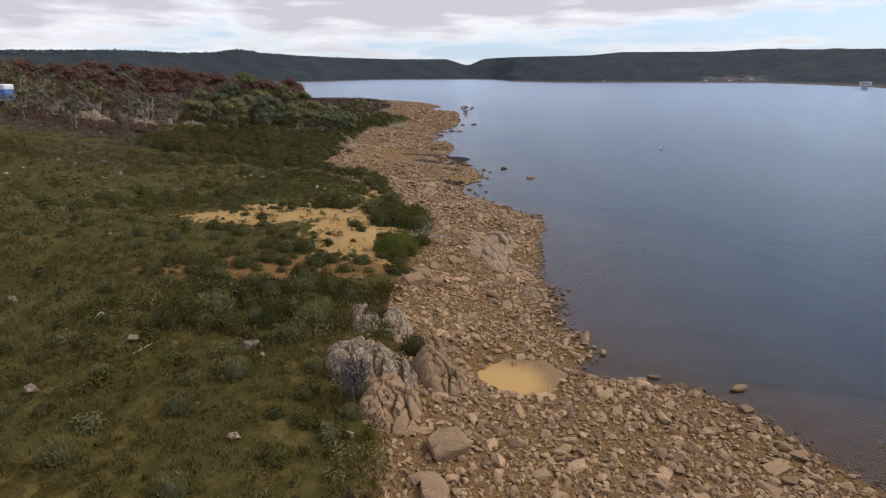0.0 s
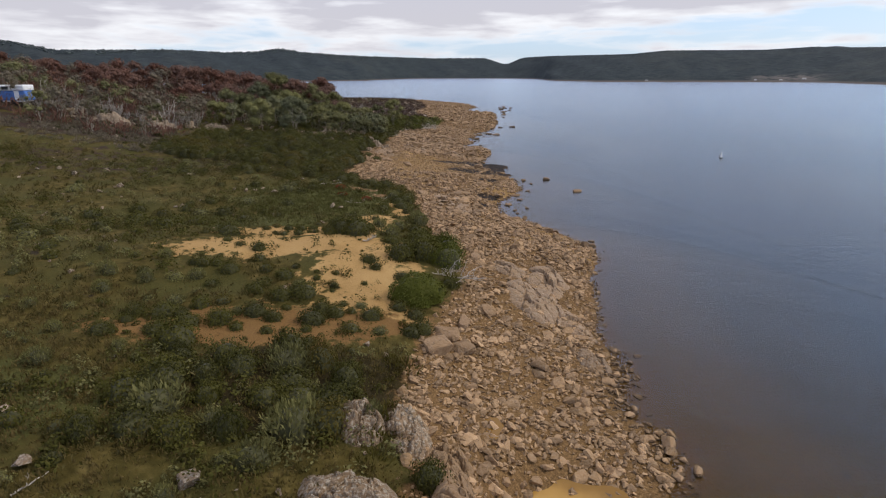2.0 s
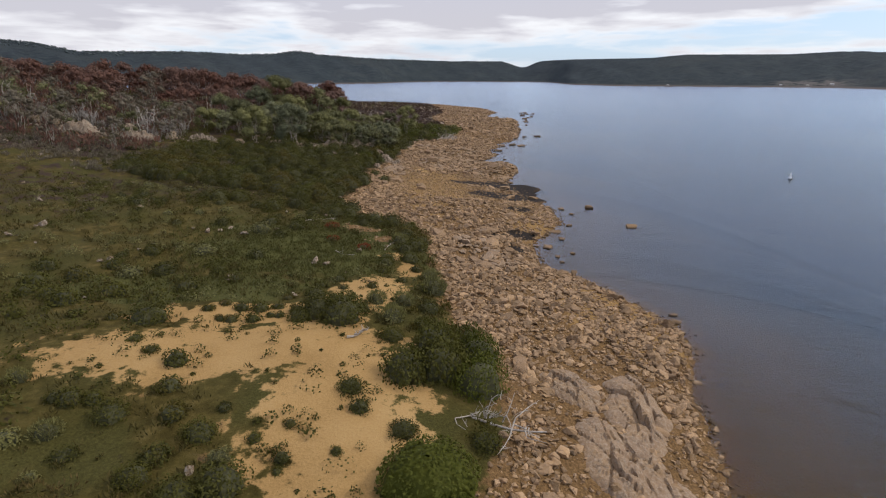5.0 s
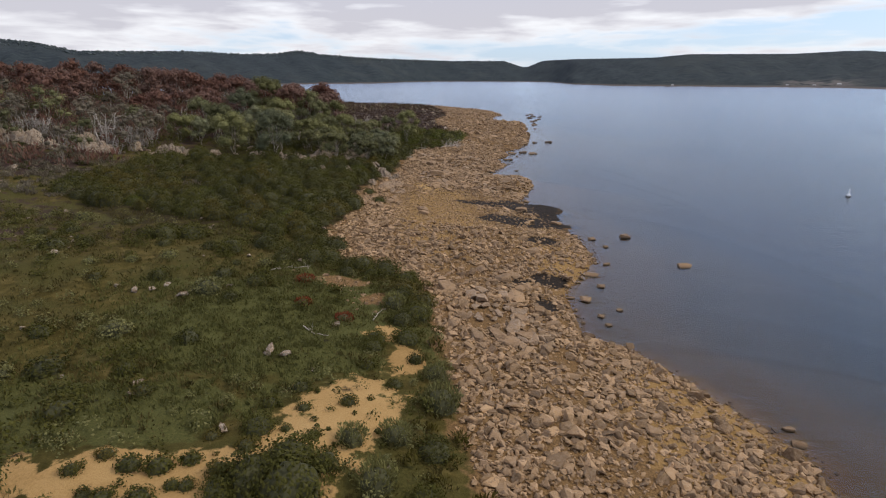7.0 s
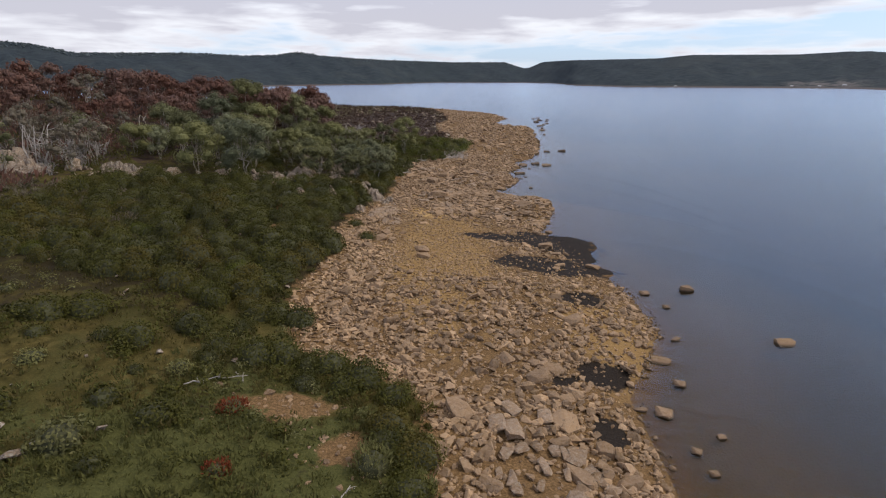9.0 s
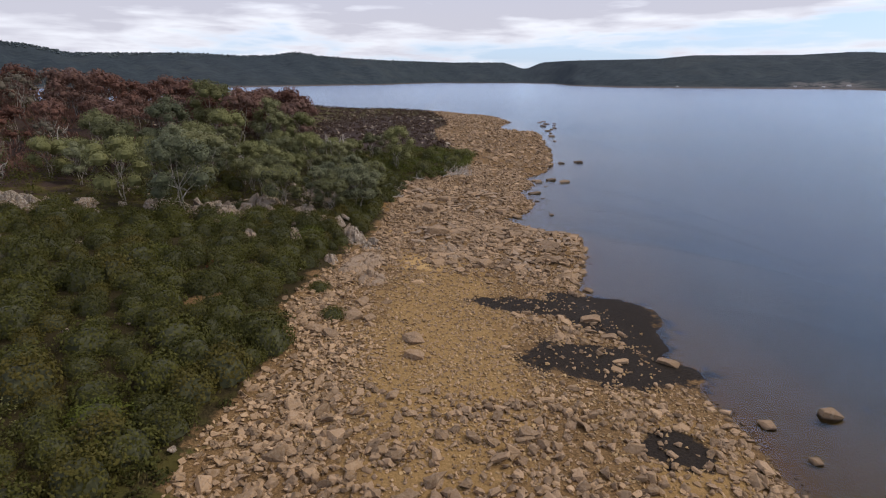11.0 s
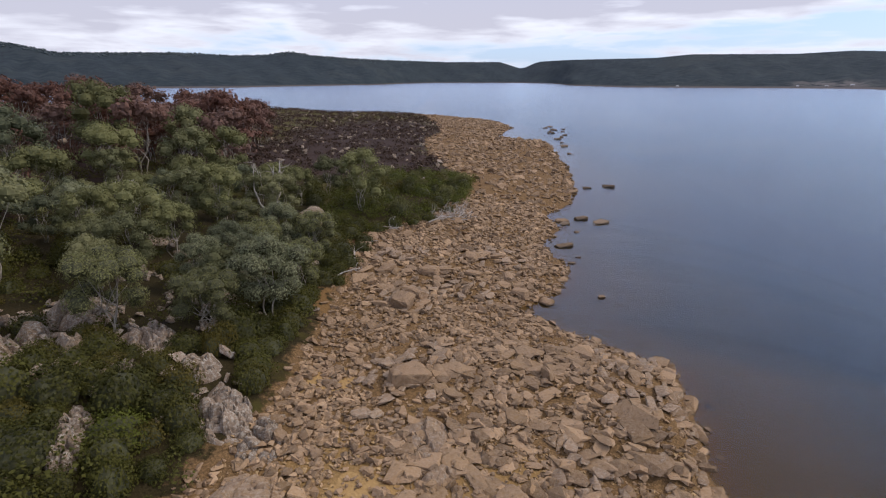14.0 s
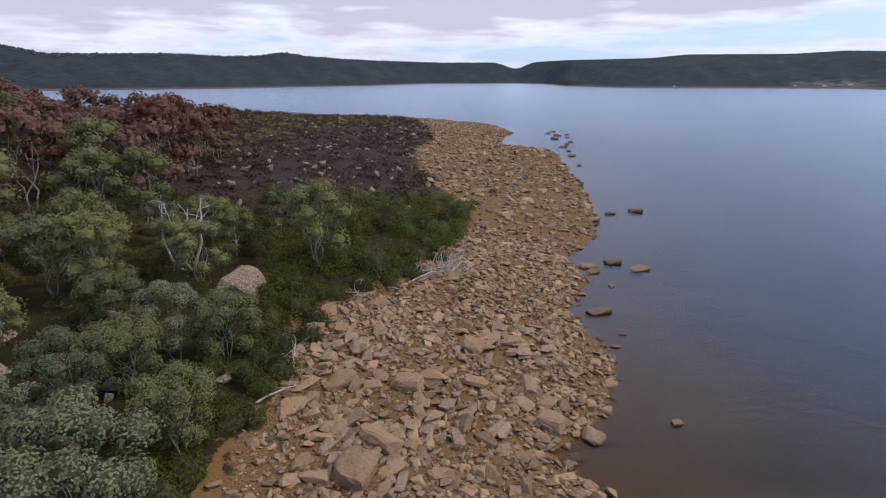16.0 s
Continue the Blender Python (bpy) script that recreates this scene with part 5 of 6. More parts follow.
# standing rock
def rock_mass(seed, x, y, rx, ry, turn, rise, cells, step, lean, groove, mat, label, group, grain=0.09, slope=(0.0, 0.0), stretch=1.0, crisp=0.6):
    """A body of standing rock: worn faces that meet in joints, sunk into the ground all round."""
    g = np.random.default_rng(seed)
    n, m = max(int(2.4 * rx / grain), 12), max(int(2.4 * ry / grain), 12)
    u, w = np.meshgrid(np.linspace(-1.2, 1.2, n) * rx, np.linspace(-1.2, 1.2, m) * ry)
    wob = np.array([[noise.noise(Vector((a * 0.9 + seed, b * 0.9, k * 7.3))) for k in (0, 1)] for a, b in zip(u.ravel(), w.ravel())]).reshape(m, n, 2)
    fine = np.array([noise.fractal(Vector((a * 2.3, b * 2.3, seed)), 1.0, 2.0, 5) for a, b in zip(u.ravel(), w.ravel())]).reshape(m, n)
    pu, pw = u + 0.09 * wob[..., 0], w + 0.09 * wob[..., 1]
    q = np.sqrt((pu / rx) ** 2 + (pw / ry) ** 2) * (1 + 0.25 * wob[..., 1])
    sow = g.uniform(-1, 1, (cells, 2)) * (rx, ry)
    dist = np.hypot((pu[..., None] - sow[:, 0]) * stretch, pw[..., None] - sow[:, 1])
    order = np.argsort(dist, -1)
    near = order[..., 0]
    f1, f2 = np.take_along_axis(dist, order[..., :1], -1)[..., 0], np.take_along_axis(dist, order[..., 1:2], -1)[..., 0]
    tilt, lift = g.normal(size=(cells, 2)) * lean, g.normal(size=cells) * step
    face = lift[near] + np.clip(tilt[near, 0] * (pu - sow[near, 0]) + tilt[near, 1] * (pw - sow[near, 1]), -0.4, 0.4)
    chips = g.uniform(-1, 1, (cells * 7, 2)) * (rx, ry)
    apart = np.hypot((pu[..., None] - chips[:, 0]) * stretch, pw[..., None] - chips[:, 1])
    two = np.sort(apart, -1)[..., :2]
    chip = np.argmin(apart, -1)
    bend, rest = g.normal(size=(cells * 7, 2)) * 0.34 * crisp, g.normal(size=cells * 7) * 0.035 * crisp
    face = face + rest[chip] + np.clip(bend[chip, 0] * (pu - chips[chip, 0]) + bend[chip, 1] * (pw - chips[chip, 1]), -0.12, 0.12) - 0.035 * crisp * np.exp(-((two[..., 1] - two[..., 0]) / 0.035) ** 2)
    body = rise * np.clip(1 - q ** 4, -0.4, 1) + face * np.clip(1.3 - q, 0, 1) - groove * np.exp(-((f2 - f1) / 0.06) ** 2) + 0.022 * fine + slope[0] * u + slope[1] * w
    body = body - 0.5 * np.clip(q - 1, 0, 1)
    c, s = math.cos(turn), math.sin(turn)
    gx, gy = x + c * u - s * w, y + s * u + c * w
    z = surface(gx, gy) + body
    base = z_at(x, y)
    i, j = np.meshgrid(np.arange(m - 1), np.arange(n - 1), indexing="ij")
    f = np.stack((i * n + j, i * n + j + 1, (i + 1) * n + j + 1, (i + 1) * n + j), -1).reshape(-1, 4)
    me = mesh_of("rock_mass", np.stack((gx - x, gy - y, z - base), -1).reshape(-1, 3), f, mat, False)
    ob = tagged(new("rock_outcrop", me), label, "rock", group)
    ob.matrix_world = pose(x, y, base)
    return ob


BLOCKY = [hull(np.random.default_rng(350 + q), 16, (0.3, 0.42, 0.5)[q % 3], 0.5) for q in range(14)]


def bedrock_plates(seed, e, count, small, large):
    """Joint blocks of a ledge, lying close together and all along one grain; pieces of the shore."""
    g = np.random.default_rng(seed)
    x, y, rx, ry, turn = e[:5]
    a, r = g.uniform(0, 2 * np.pi, count), np.sqrt(g.random(count))
    u, w = rx * 1.05 * r * np.cos(a), ry * 1.05 * r * np.sin(a)
    px, py = x + math.cos(turn) * u - math.sin(turn) * w, y + math.sin(turn) * u + math.cos(turn) * w
    ok = (px < water_x(py) - 0.1) & (px > scrub_x(py))
    px, py = px[ok], py[ok]
    z = surface(px, py)
    for q in range(len(px)):
        s = g.uniform(small, large)
        ob = new("bedrock_block", PLATES[int(g.integers(len(PLATES)))])
        ob.parent = ground
        way = math.degrees(turn) + (65 if e[2] > 1.8 else 80) + g.normal() * 16
        ob.matrix_world = pose(px[q], py[q], z[q] + 0.10 * s + 0.25 * e[6] * (1 - r[ok][q] ** 2), g.normal() * 6, g.normal() * 6, way) @ Matrix.Diagonal((s * g.uniform(1.2, 1.9), s, s * 0.8, 1))


PLATES = [mesh_of("bedrock_block", v, f, M_BEDROCK) for v, f in BLOCKY]
for q, e in enumerate(BEDROCK):
    if q not in (1, 2):
        fine = q in (0, 3, 7)
        bedrock_plates(600 + q, e, int((9.0 if fine else 6.0) * e[2] * e[3]) + 4, *((0.22, 0.52) if fine else (0.3, 0.72)))
# worn slabs of the shore, almost whole
for q, (x, y, rx, ry, turn, rise, cells) in enumerate(((4.5, 28.9, 1.15, 2.0, 0.25, 0.38, 4), (5.6, 31.6, 1.0, 2.2, -0.15, 0.34, 4), (3.7, 32.2, 0.9, 1.3, 0.3, 0.25, 3), (5.9, 27.6, 0.6, 1.6, 0.35, 0.2, 3),
                                                      (-6.4, 74.2, 0.95, 2.0, -0.3, 0.4, 6), (-5.6, 72.2, 0.7, 1.1, 0.1, 0.3, 3), (6.0, 24.6, 0.5, 1.0, 0.3, 0.2, 2), (-1.6, 77.6, 0.8, 1.5, 0.3, 0.2, 3))):
    rock_mass(700 + q, x, y, rx, ry, turn, rise * 0.62, cells * 3, 0.05, 0.13, 0.10, M_BEDROCK, "worn pinkish tan bedrock slab with few joints", "shore slabs", 0.06, stretch=1.8, crisp=0.45)
# outcrop beside the pool: a lichened crown, bare faces below it
for q, (x, y, rx, ry, turn, rise, cells, mat, slope) in enumerate(((-1.45, 15.1, 1.45, 1.35, 0.2, 0.62, 15, M_LICHEN, (0.0, 0.12)), (0.75, 15.5, 0.8, 1.55, 0.15, 0.50, 5, M_BOULDER, (-0.22, 0.1)), (-0.75, 13.2, 0.95, 1.3, 0.1, 0.45, 12, M_BOULDER, (-0.05, 0.15)),
                                                                 (-1.9, 18.3, 0.65, 0.8, 0.3, 0.5, 9, M_LICHEN, (0, 0)), (-0.65, 18.4, 0.6, 1.05, 0.2, 0.42, 9, M_LICHEN, (0, 0)), (0.4, 17.5, 0.6, 0.7, 0.4, 0.34, 7, M_BOULDER, (0, 0)))):
    rock_mass(720 + q, x, y, rx, ry, turn, rise, cells + 4, 0.10, 0.36, 0.12, mat, "fractured tan outcrop with pale lichen on its crown" if mat == M_LICHEN else "bare brown rock face beside the pool", "pool outcrop", 0.034, slope, crisp=1.1)
# lichened rocks below and inside the grove
for q, (x, y, rx, ry, turn, rise, cells) in enumerate(GROVE_ROCKS):
    rock_mass(740 + q, x, y, rx * 0.9, ry * 0.9, turn, rise * 0.8, cells * 3, 0.12, 0.5, 0.2, M_PALE, "grey fractured rocks patched with pale lichen", "lichen outcrops", 0.06 if x > -22 else 0.14)
put_rock(LICHENS[1], -9.8, 97.7, 1.85, 25, 0.3, 1.3, "boulder", "large round boulder patched with pale and black lichen", "lichen boulders", (4, -5), 0.8)
put_rock(BOULDERS[2], 0.6, 11.7, 1.0, 20, 0.12, 1.25, high=0.9)
# lichen-covered outcrop above the pool and boulders in the grove
for x, y, s, rz, h in ((-15.2, 81.2, 1.1, 80, 0.9), (-44, 75, 1.5, 0, 1), (-31, 76.4, 1.3, 30, 1), (-24.6, 79.5, 1.2, 70, 1), (-36.6, 73.0, 1.1, 20, 1)):
    put_rock(LICHENS[int(g.integers(4))], x, y, s, rz, 0.2, 1.15, "boulder", "grey boulder patched with pale and black lichen", "lichen boulders", (g.normal() * 6, g.normal() * 6), h)

C = np.array([(-12.8, 80.3), (-10.2, 79.0), (-16.4, 82), (-17.3, 80.4), (-15.6, 81.0), (-14.2, 82.7), (-11.4, 81.7), (-9.6, 79.8), (-33, 74.5), (-36, 75.5), (-39, 74), (-30, 76.5), (-26, 79), (-13.4, 78.6), (-12, 86), (-14, 88), (-11, 90.4), (-9.4, 84.5), (-43, 75), (-24, 84), (-12.6, 92.5)])
g = np.random.default_rng(440)
pick = g.integers(len(C), size=620)
xy = C[pick] + g.normal(size=(620, 2)) * (1.3, 0.9)
stone_field("grove_stones", 441, xy[:, 0], xy[:, 1], g.gamma(3, 0.10, 620) + 0.10, HULLS, M_PALE, "pale lichen-covered stones heaped under the gums", 0.1, 0.6)
P = land_points(420, -45, -1, 6, 78, 442)
stone_field("heath_stones", 443, P[:, 0], P[:, 1], np.random.default_rng(444).gamma(2.5, 0.07, len(P)) + 0.06, HULLS, M_PALE, "scattered pale stones in the heath", 0.05)
g = np.random.default_rng(448)
P = np.concatenate([np.array(e[:2]) + g.normal(size=(60, 2)) * 0.75 * np.array(e[2:4]) for e in CLEARINGS])
stone_field("clearing_stones", 449, P[:, 0], P[:, 1], g.gamma(2.5, 0.032, len(P)) + 0.05, HULLS, M_SHARD, "tan stones strewn over a bare clearing", 0.3)
P = land_points(650, -50, 1, 112, 225, 445)
stone_field("point_stones", 446, P[:, 0], P[:, 1], np.random.default_rng(447).gamma(3, 0.11, len(P)) + 0.12, HULLS, M_PALE, "pale stones among burnt scrub", 0.0)

x, y = shore_points(15000, 48, 80, 457, full=0.9)
edge = (x - scrub_x(y) < 3.2) | (np.random.default_rng(458).random(len(x)) < 0.45)
x, y = x[edge], y[edge]
close = np.clip(1.6 - (x - scrub_x(y)) / 2.4, 0, 1)
stone_field("upper_gravel", 459, x, y, np.random.default_rng(460).uniform(0.07, 0.16, len(x)) * (1 + 1.1 * close), PEBBLES, M_STONE, "coarse pale gravel on the upper beach", 0.1)

x, y = shore_points(9000, 58, 78, 461, full=1.0)
stone_field("middle_gravel", 462, x, y, np.random.default_rng(463).uniform(0.07, 0.17, len(x)), PEBBLES, M_OCHRE, "coarse ochre gravel on the middle beach", 0.12)
x, y = shore_points(6500, 34, 62, 464, 0.2, 0.2, 0.75)
keep = (x > scrub_x(y) + 1.2) | (y < 50)
x, y = x[keep], y[keep]
stone_field("broken_stones", 465, x, y, np.random.default_rng(466).gamma(3.0, 0.055, len(x)) + 0.09, HULLS + COBBLES, M_SHARD, "broken tan stones heaped along the shore", 0.12, 0.35)

x, y = shore_points(8200, 74, 104, 467, 0.3, 0.2, 1.0)
stone_field("ledge_stones", 468, x, y, np.random.default_rng(469).gamma(3.0, 0.05, len(x)) + 0.09, COBBLES + HULLS, M_SHARD, "close-packed brown stones of the ledge", 0.14, 0.35)

# rocks standing in the shallows
for x, y, s, st in ((11.6, 62.6, 1.0, 1.3), (13.3, 56.3, 1.05, 1.4), (9.1, 62.0, .7, 1.4), (8.7, 56.6, .6, 1.6), (7.3, 54.6, .9, 1.8), (7.4, 52.9, .6, 1.6), (6.1, 51.0, .8, 1.5), (5.4, 51.2, .5, 1.8), (6.4, 49.0, .45, 1.5), (6.5, 48.0, .4, 1.5),
                    (7.5, 49.7, .4, 1.6), (9.9, 108.8, 1.5, 1.3), (11.1, 107.4, 1.5, 1.8), (8.1, 106.9, 1.2, 1.2), (6.9, 101.0, 1.3, 2.2), (5.4, 94.0, .8, 1.6), (16.2, 123.0, 1.6, 1.6), (13.6, 122.0, 1.2, 1.4), (10.97, 15.9, .7, 1.7), (10.47, 14.69, .6, 1.3),
                    (7.87, 25.15, .35, 1.5), (8.41, 16.86, .5, 1.5), (9.6, 60.2, .5, 1.4), (10.24, 40.36, .5, 1.3), (10.08, 39.54, .6, 1.3), (18.6, 160.0, 2.0, 1.5), (21.0, 185.0, 2.2, 1.6), (20.0, 172.0, 1.8, 1.4), (22.9, 192.0, 2.0, 1.8), (21.5, 176.0, 1.0, 1.5), (23.0, 180.0, 1.3, 1.6), (24.2, 188.0, 1.1, 1.4), (21.8, 197.0, 1.4, 1.5), (25.4, 194.0, 1.2, 1.7), (19.6, 166.0, 0.9, 1.4), (23.6, 201.0, 1.5, 1.6), (17.6, 150.0, .8, 1.5), (6.6, 97.2, .5, 1.8), (7.3, 98.4, .4, 1.6), (7.0, 91.6, .5, 1.7), (8.6, 104.5, .5, 1.5)):
    put_rock(DROWNED[int(g.integers(3))] if s > 1.1 else BOULDERS[int(g.integers(6))], x, y, s * 0.72, g.uniform(-30, 30), 0.03, 0.5 + 0.5 * st, "boulder", "half-drowned brown boulder in the shallows", "boulders in the lake", (0, 0), 0.8, 0.0)

# silted rain pool among the stones
ang = np.linspace(0, 2 * np.pi, 80, endpoint=False)
for name, cx, cy, rx, ry, z, label in (("pool_water", 3.4, 16.85, 1.75, 1.5, 0.17, "shallow ochre pool of silted rain water"), ("puddle_water", 1.55, 19.6, 0.42, 0.6, 0.86, "small ochre puddle between cobbles")):
    ring = np.stack((cx + rx * (1 + 0.17 * np.sin(3 * ang - 0.4) + 0.08 * np.sin(5 * ang + 2) + 0.05 * np.sin(7 * ang + 1) + 0.04 * np.sin(13 * ang)) * np.cos(ang), cy + ry * (1 + 0.15 * np.sin(2 * ang + 1) + 0.07 * np.sin(5 * ang) + 0.05 * np.sin(9 * ang)) * np.sin(ang), np.full(80, z)), -1)
    tagged(new(name, mesh_of(name, ring, np.arange(80)[None], M_POOL)), label, "pool", kind="structure")


# ---- bleached wood ----
def branch_mesh(seed, long, twigs=8, r=0.05, spread=0.5):
    g = np.random.default_rng(seed)
    r = r if twigs > 3 else 0.028
    a, b = np.array([-long / 2, 0, r]), np.array([long / 2, 0, r + 0.15 * long * spread])
    got = [limb(g, a, b, r, r * 0.4, 0.05, 7)]
    for q in range(twigs):
        c = a + (b - a) * g.uniform(0.25, 0.95)
        e = c + np.array([g.uniform(0.1, 0.5), g.normal() * 0.4, abs(g.normal()) * 0.3]) * long * spread
        got.append(limb(g, c, e, r * 0.45, r * 0.12, 0.12, 5))
        for _ in range(2):
            m = c + (e - c) * g.uniform(0.4, 0.9)
            got.append(limb(g, m, m + g.normal(size=3) * 0.12 * long * spread + (0, 0, 0.04), r * 0.22, r * 0.08, 0.1, 4))
    return mesh_of("branch", *merge(got), M_DRIFT, True)


for q, (x, y, rz, long, tw) in enumerate(((0.99, 29.36, -26, 2.9, 16), (-2.0, 102.0, 20, 3.4, 14), (-1.0, 103.2, 50, 2.8, 10), (-0.9, 102.5, -15, 3.0, 14), (-1.7, 101.5, 35, 2.4, 12), (-0.3, 103.8, 75, 2.2, 10), (-6.3, 96.0, 60, 2.2, 5), (-5.6, 98.6, 10, 2.4, 6), (-6.4, 93.2, 100, 1.8, 5), (-11.1, 46.0, 30, 0.9, 2), (-5.5, 42.5, -40, 1.5, 1),
                                           (-8.7, 49.0, 20, 1.1, 2), (-7.9, 49.3, 0, 1.0, 3), (-0.9, 13.9, 80, 1.2, 6), (-8.1, 15.6, 60, 0.7, 1), (-3.4, 33.4, 40, 0.7, 8), (-20.5, 81.4, 10, 1.8, 8), (-6.3, 90.8, 40, 1.4, 4), (-3.6, 44.6, 75, 0.9, 2))):
    ob = new("dead_branch", branch_mesh(500 + q, long, tw))
    tagged(ob, "bleached fallen branch with bare twigs", "branch", "driftwood")
    ob.matrix_world = pose(x, y, z_at(x, y) + 0.04, 0, 0, rz)
twig = new("dead_shrub", bare_tree(530, plain("grey_twigs", (0.07, 0.055, 0.045), (0.15, 0.12, 0.10)), 1.0, 16, 11, 0.010))
tagged(twig, "leafless purple-grey shrub beside the outcrop", "shrub")
twig.matrix_world = pose(-1.75, 13.3, z_at(-1.75, 13.3) + 0.25)


# ---- things men made ----
def box(bm, x0, x1, y0, y1, z0, z1):
    vs = [bm.verts.new(q) for q in ((x0, y0, z0), (x1, y0, z0), (x1, y1, z0), (x0, y1, z0), (x0, y0, z1), (x1, y0, z1), (x1, y1, z1), (x0, y1, z1))]
    for f in ((0, 3, 2, 1), (4, 5, 6, 7), (0, 1, 5, 4), (1, 2, 6, 5), (2, 3, 7, 6), (3, 0, 4, 7)):
        bm.faces.new([vs[i] for i in f])


def boxes(name, mat, *sizes, bevel=0.03):
    bm = bmesh.new()
    for s in sizes:
        box(bm, *s)
    bmesh.ops.bevel(bm, geom=list(bm.edges), offset=bevel, segments=1, affect="EDGES")
    me = bpy.data.meshes.new(name)
    bm.to_mesh(me)
    bm.free()
    me.materials.append(mat)
    return me


M_BLUE = plain("blue_paint", (0.06, 0.14, 0.38), (0.10, 0.20, 0.46), 2.0, 0.5)
M_WHITE = plain("white_paint", (0.62, 0.62, 0.60), (0.80, 0.80, 0.79), 2.0, 0.5)
M_DIM = plain("dark_glass", (0.02, 0.025, 0.03), (0.05, 0.055, 0.06), 2.0, 0.2)
M_TYRE = plain("black_rubber", (0.015, 0.015, 0.015), (0.03, 0.03, 0.03), 8.0, 0.9)
M_CONCRETE = plain("concrete", (0.30, 0.29, 0.27), (0.46, 0.44, 0.41), 0.4)


def make_caravan(x, y, z, rz):
    ob = tagged(new("caravan"), "blue and white caravan parked among the gums", "caravan")
    part("body", boxes("body", M_BLUE, (-2.6, 2.6, -1.1, 1.1, 0.5, 1.9), bevel=0.1), ob)
    part("roof", boxes("roof", M_WHITE, (-2.65, 2.65, -1.15, 1.15, 1.905, 2.75), bevel=0.12), ob, "white upper body")
    part("skirt", boxes("skirt", M_WHITE, (-2.3, 2.3, -1.0, 1.0, 0.3, 0.495)), ob)
    for q in (-1.5, 0.2):
        win = part("window", boxes("window", M_WHITE, (q - 0.5, q + 0.5, -1.19, -1.155, 2.0, 2.6)), ob)
        part("pane", boxes("pane", M_DIM, (q - 0.42, q + 0.42, -1.205, -1.192, 2.07, 2.53), bevel=0.004), win)
    part("door", boxes("door", M_WHITE, (1.2, 1.85, -1.14, -1.104, 0.6, 1.88)), ob)
    for sx in (-0.9, 0.9):
        for sy in (-0.95, 0.95):
            bm = bmesh.new()
            bmesh.ops.create_cone(bm, cap_ends=True, segments=16, radius1=0.34, radius2=0.34, depth=0.2, matrix=pose(sx, sy, 0.34, 90))
            me = bpy.data.meshes.new("wheel")
            bm.to_mesh(me)
            bm.free()
            me.materials.append(M_TYRE)
            part("wheel", me, ob)
    ob.matrix_world = pose(x, y, z, 0, 0, rz) @ Matrix.Diagonal((0.85, 0.85, 0.78, 1))


make_caravan(-50.4, 74.0, z_at(-50.4, 74.0) - 0.1, 4)


def make_buoy(x, y):
    ob = tagged(new("buoy"), "white mooring buoy floating on the lake", "buoy")
    bm = bmesh.new()
    bmesh.ops.create_uvsphere(bm, u_segments=16, v_segments=8, radius=0.32, matrix=Matrix.Translation((0, 0, 0.1)))
    me = bpy.data.meshes.new("float")
    bm.to_mesh(me)
    bm.free()
    me.materials.append(M_WHITE)
    part("float", me, ob)
    bm = bmesh.new()
    bmesh.ops.create_cone(bm, cap_ends=True, segments=12, radius1=0.13, radius2=0.06, depth=0.7, matrix=Matrix.Translation((0, 0, 0.72)))
    me = bpy.data.meshes.new("mast")
    bm.to_mesh(me)
    bm.free()
    me.materials.append(M_WHITE)
    part("mast", me, ob)
    bm = bmesh.new()
    bmesh.ops.create_cone(bm, cap_ends=True, segments=16, radius1=0.4, radius2=0.4, depth=0.1, matrix=Matrix.Translation((0, 0, 0.05)))
    me = bpy.data.meshes.new("fender")
    bm.to_mesh(me)
    bm.free()
    me.materials.append(M_TYRE)
    part("fender", me, ob)
    ob.matrix_world = pose(x, y, 0) @ Matrix.Diagonal((0.6, 0.6, 0.7, 1))


make_buoy(37.5, 77.4)

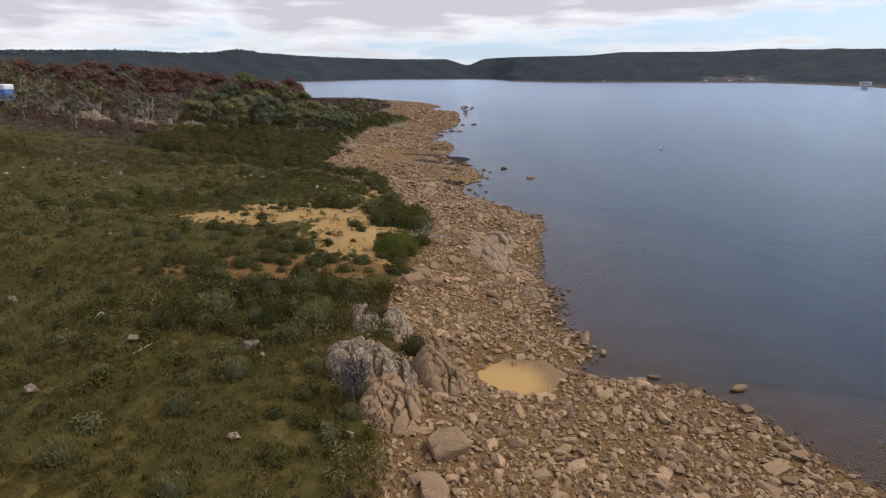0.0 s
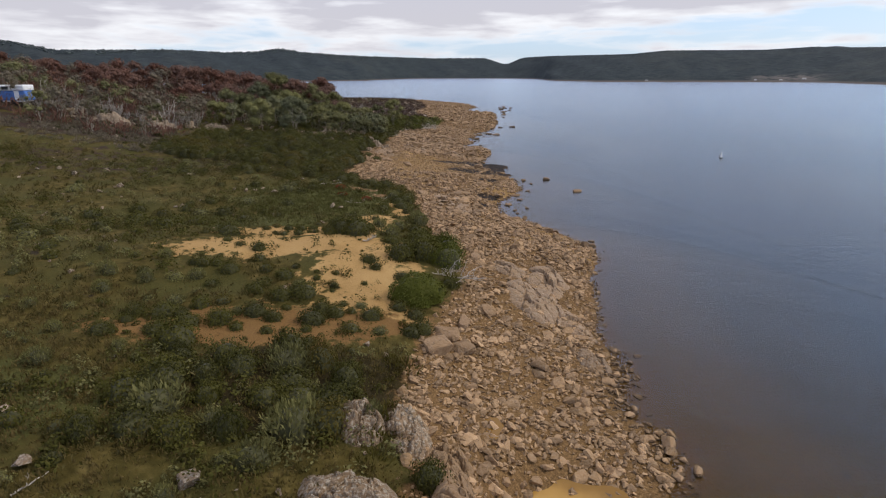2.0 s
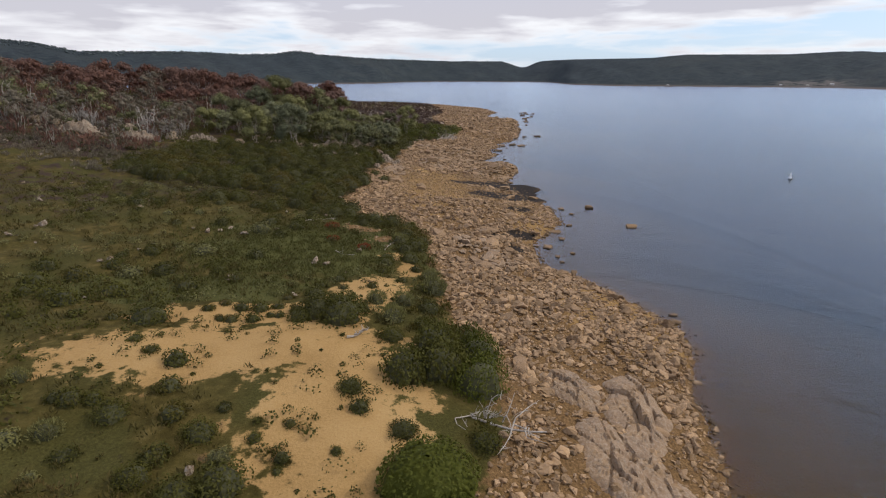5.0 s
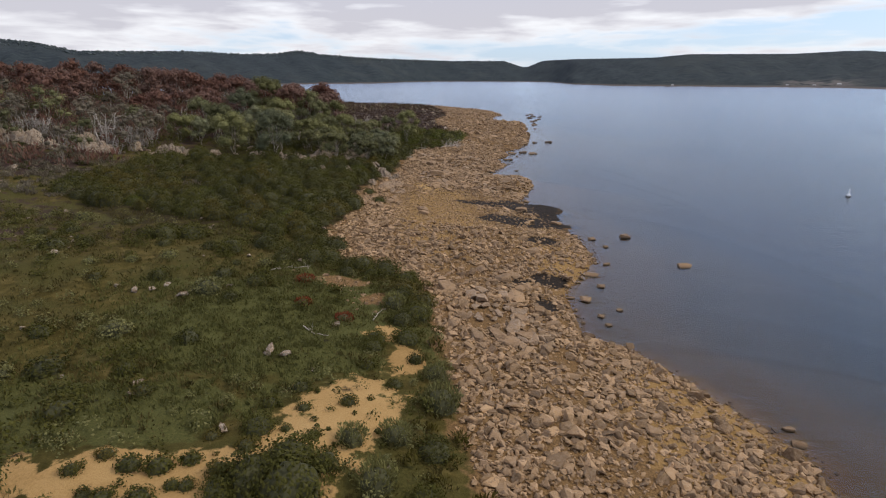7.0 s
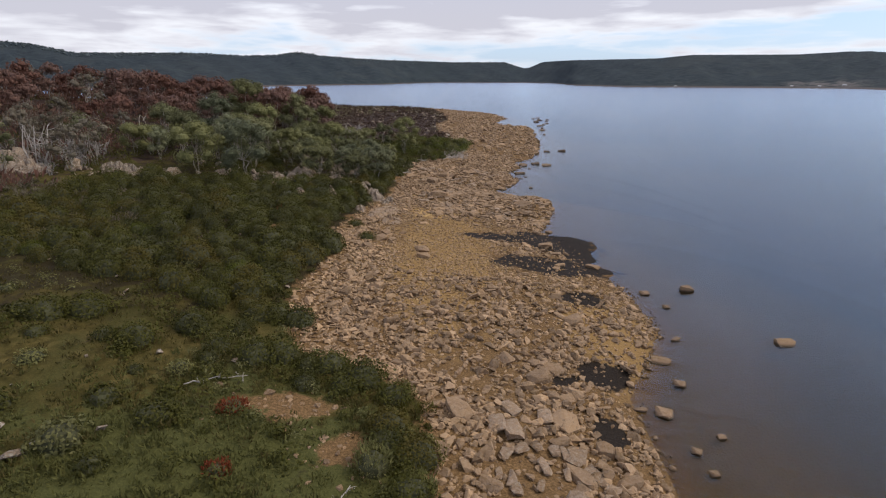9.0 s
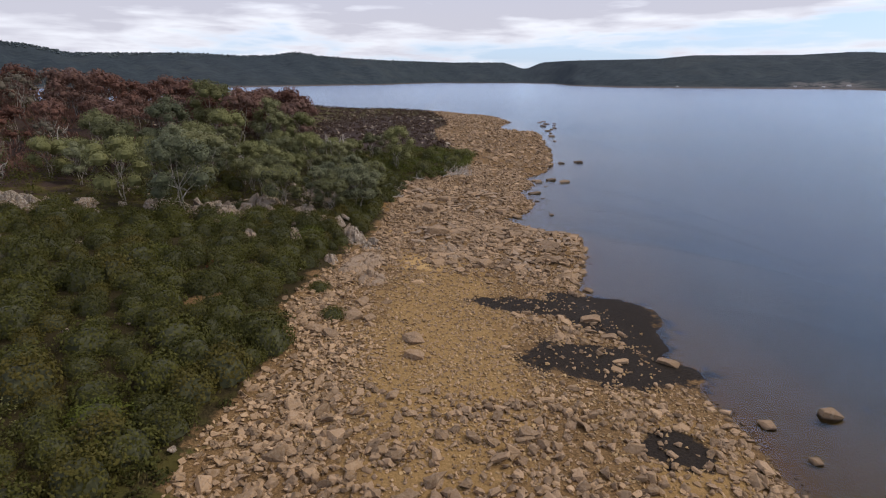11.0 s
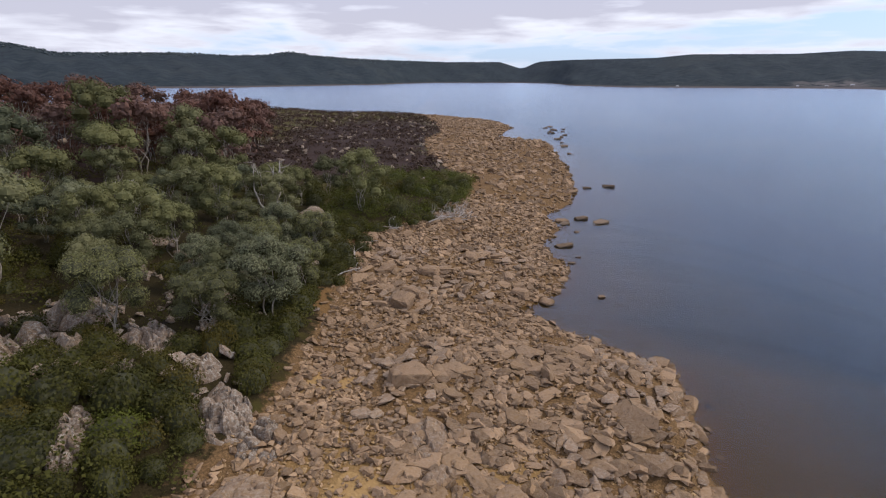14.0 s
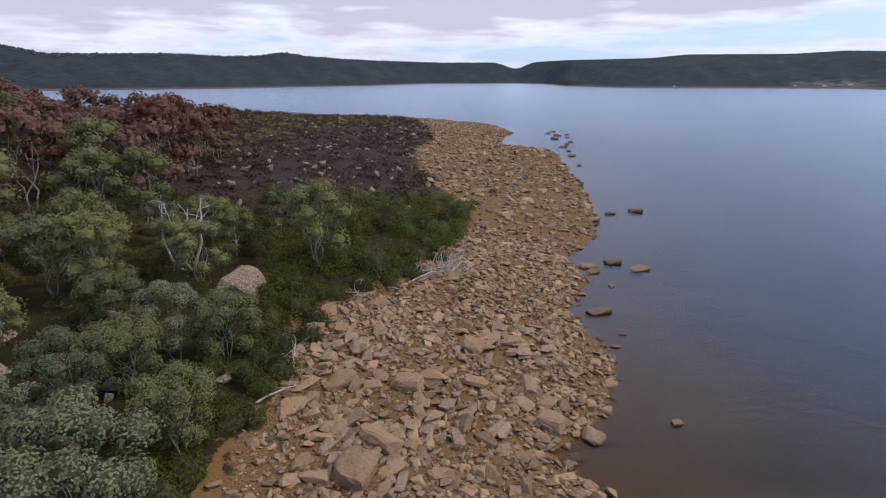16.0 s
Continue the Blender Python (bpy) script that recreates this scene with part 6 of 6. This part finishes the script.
tower = tagged(new("intake_tower"), "pale concrete intake tower standing in the lake", "tower")
part("shaft", boxes("shaft", M_CONCRETE, (-3.5, 3.5, -3.5, 3.5, -6, 5.5), bevel=0.2), tower)
part("house", boxes("house", M_WHITE, (-6, 6, -4, 4, 5.6, 10.5), bevel=0.2), tower)
part("roof", boxes("roof", M_CONCRETE, (-6.6, 6.6, -4.6, 4.6, 10.55, 11.2), bevel=0.1), tower)
for q in (-3, 0, 3):
    part("window", boxes("window", M_DIM, (q - 0.8, q + 0.8, -4.08, -4.02, 6.8, 9.2), bevel=0.01), tower)
tower.matrix_world = pose(352, 402, 0, 0, 0, -42) @ Matrix.Diagonal((0.6, 0.6, 0.5, 1))


def make_house(x, y, s, rz):
    ob = tagged(new("house"), "small pale house on the far lake shore", "house", "far houses")
    part("wall", boxes("wall", M_CONCRETE, (-6, 6, -4, 4, -3, 3.4)), ob)
    bm = bmesh.new()
    vs = [bm.verts.new(q) for q in ((-6.5, -4.6, 3.42), (6.5, -4.6, 3.42), (6.5, 4.6, 3.42), (-6.5, 4.6, 3.42), (-6.5, 0, 6.2), (6.5, 0, 6.2))]
    for f in ((0, 1, 5, 4), (2, 3, 4, 5), (1, 2, 5), (3, 0, 4), (0, 3, 2, 1)):
        bm.faces.new([vs[i] for i in f])
    me = bpy.data.meshes.new("roof")
    bm.to_mesh(me)
    bm.free()
    me.materials.append(M_CONCRETE)
    part("roof", me, ob)
    for q in (-3.2, 3.2):
        part("window", boxes("window", M_DIM, (q - 0.9, q + 0.9, -4.07, -4.02, 0.9, 2.4), bevel=0.01), ob)
    part("door", boxes("door", M_DIM, (-0.6, 0.6, -4.07, -4.02, 0.0, 2.1), bevel=0.01), ob)
    a, r = math.degrees(math.atan2(x, y - 75)), math.hypot(x, y - 75)
    ob.matrix_world = pose(x, y, max(float(hill_z(np.array([a]), np.array([r]))[0]), 1.0), 0, 0, rz) @ Matrix.Diagonal((s, s, s, 1))


for x, y, s in ((527, 812, 0.4), (500, 822, 0.3), (470, 835, 0.28), (330, 890, 0.28)):
    make_house(x, y, s, -math.degrees(math.atan2(x, y - 75)))
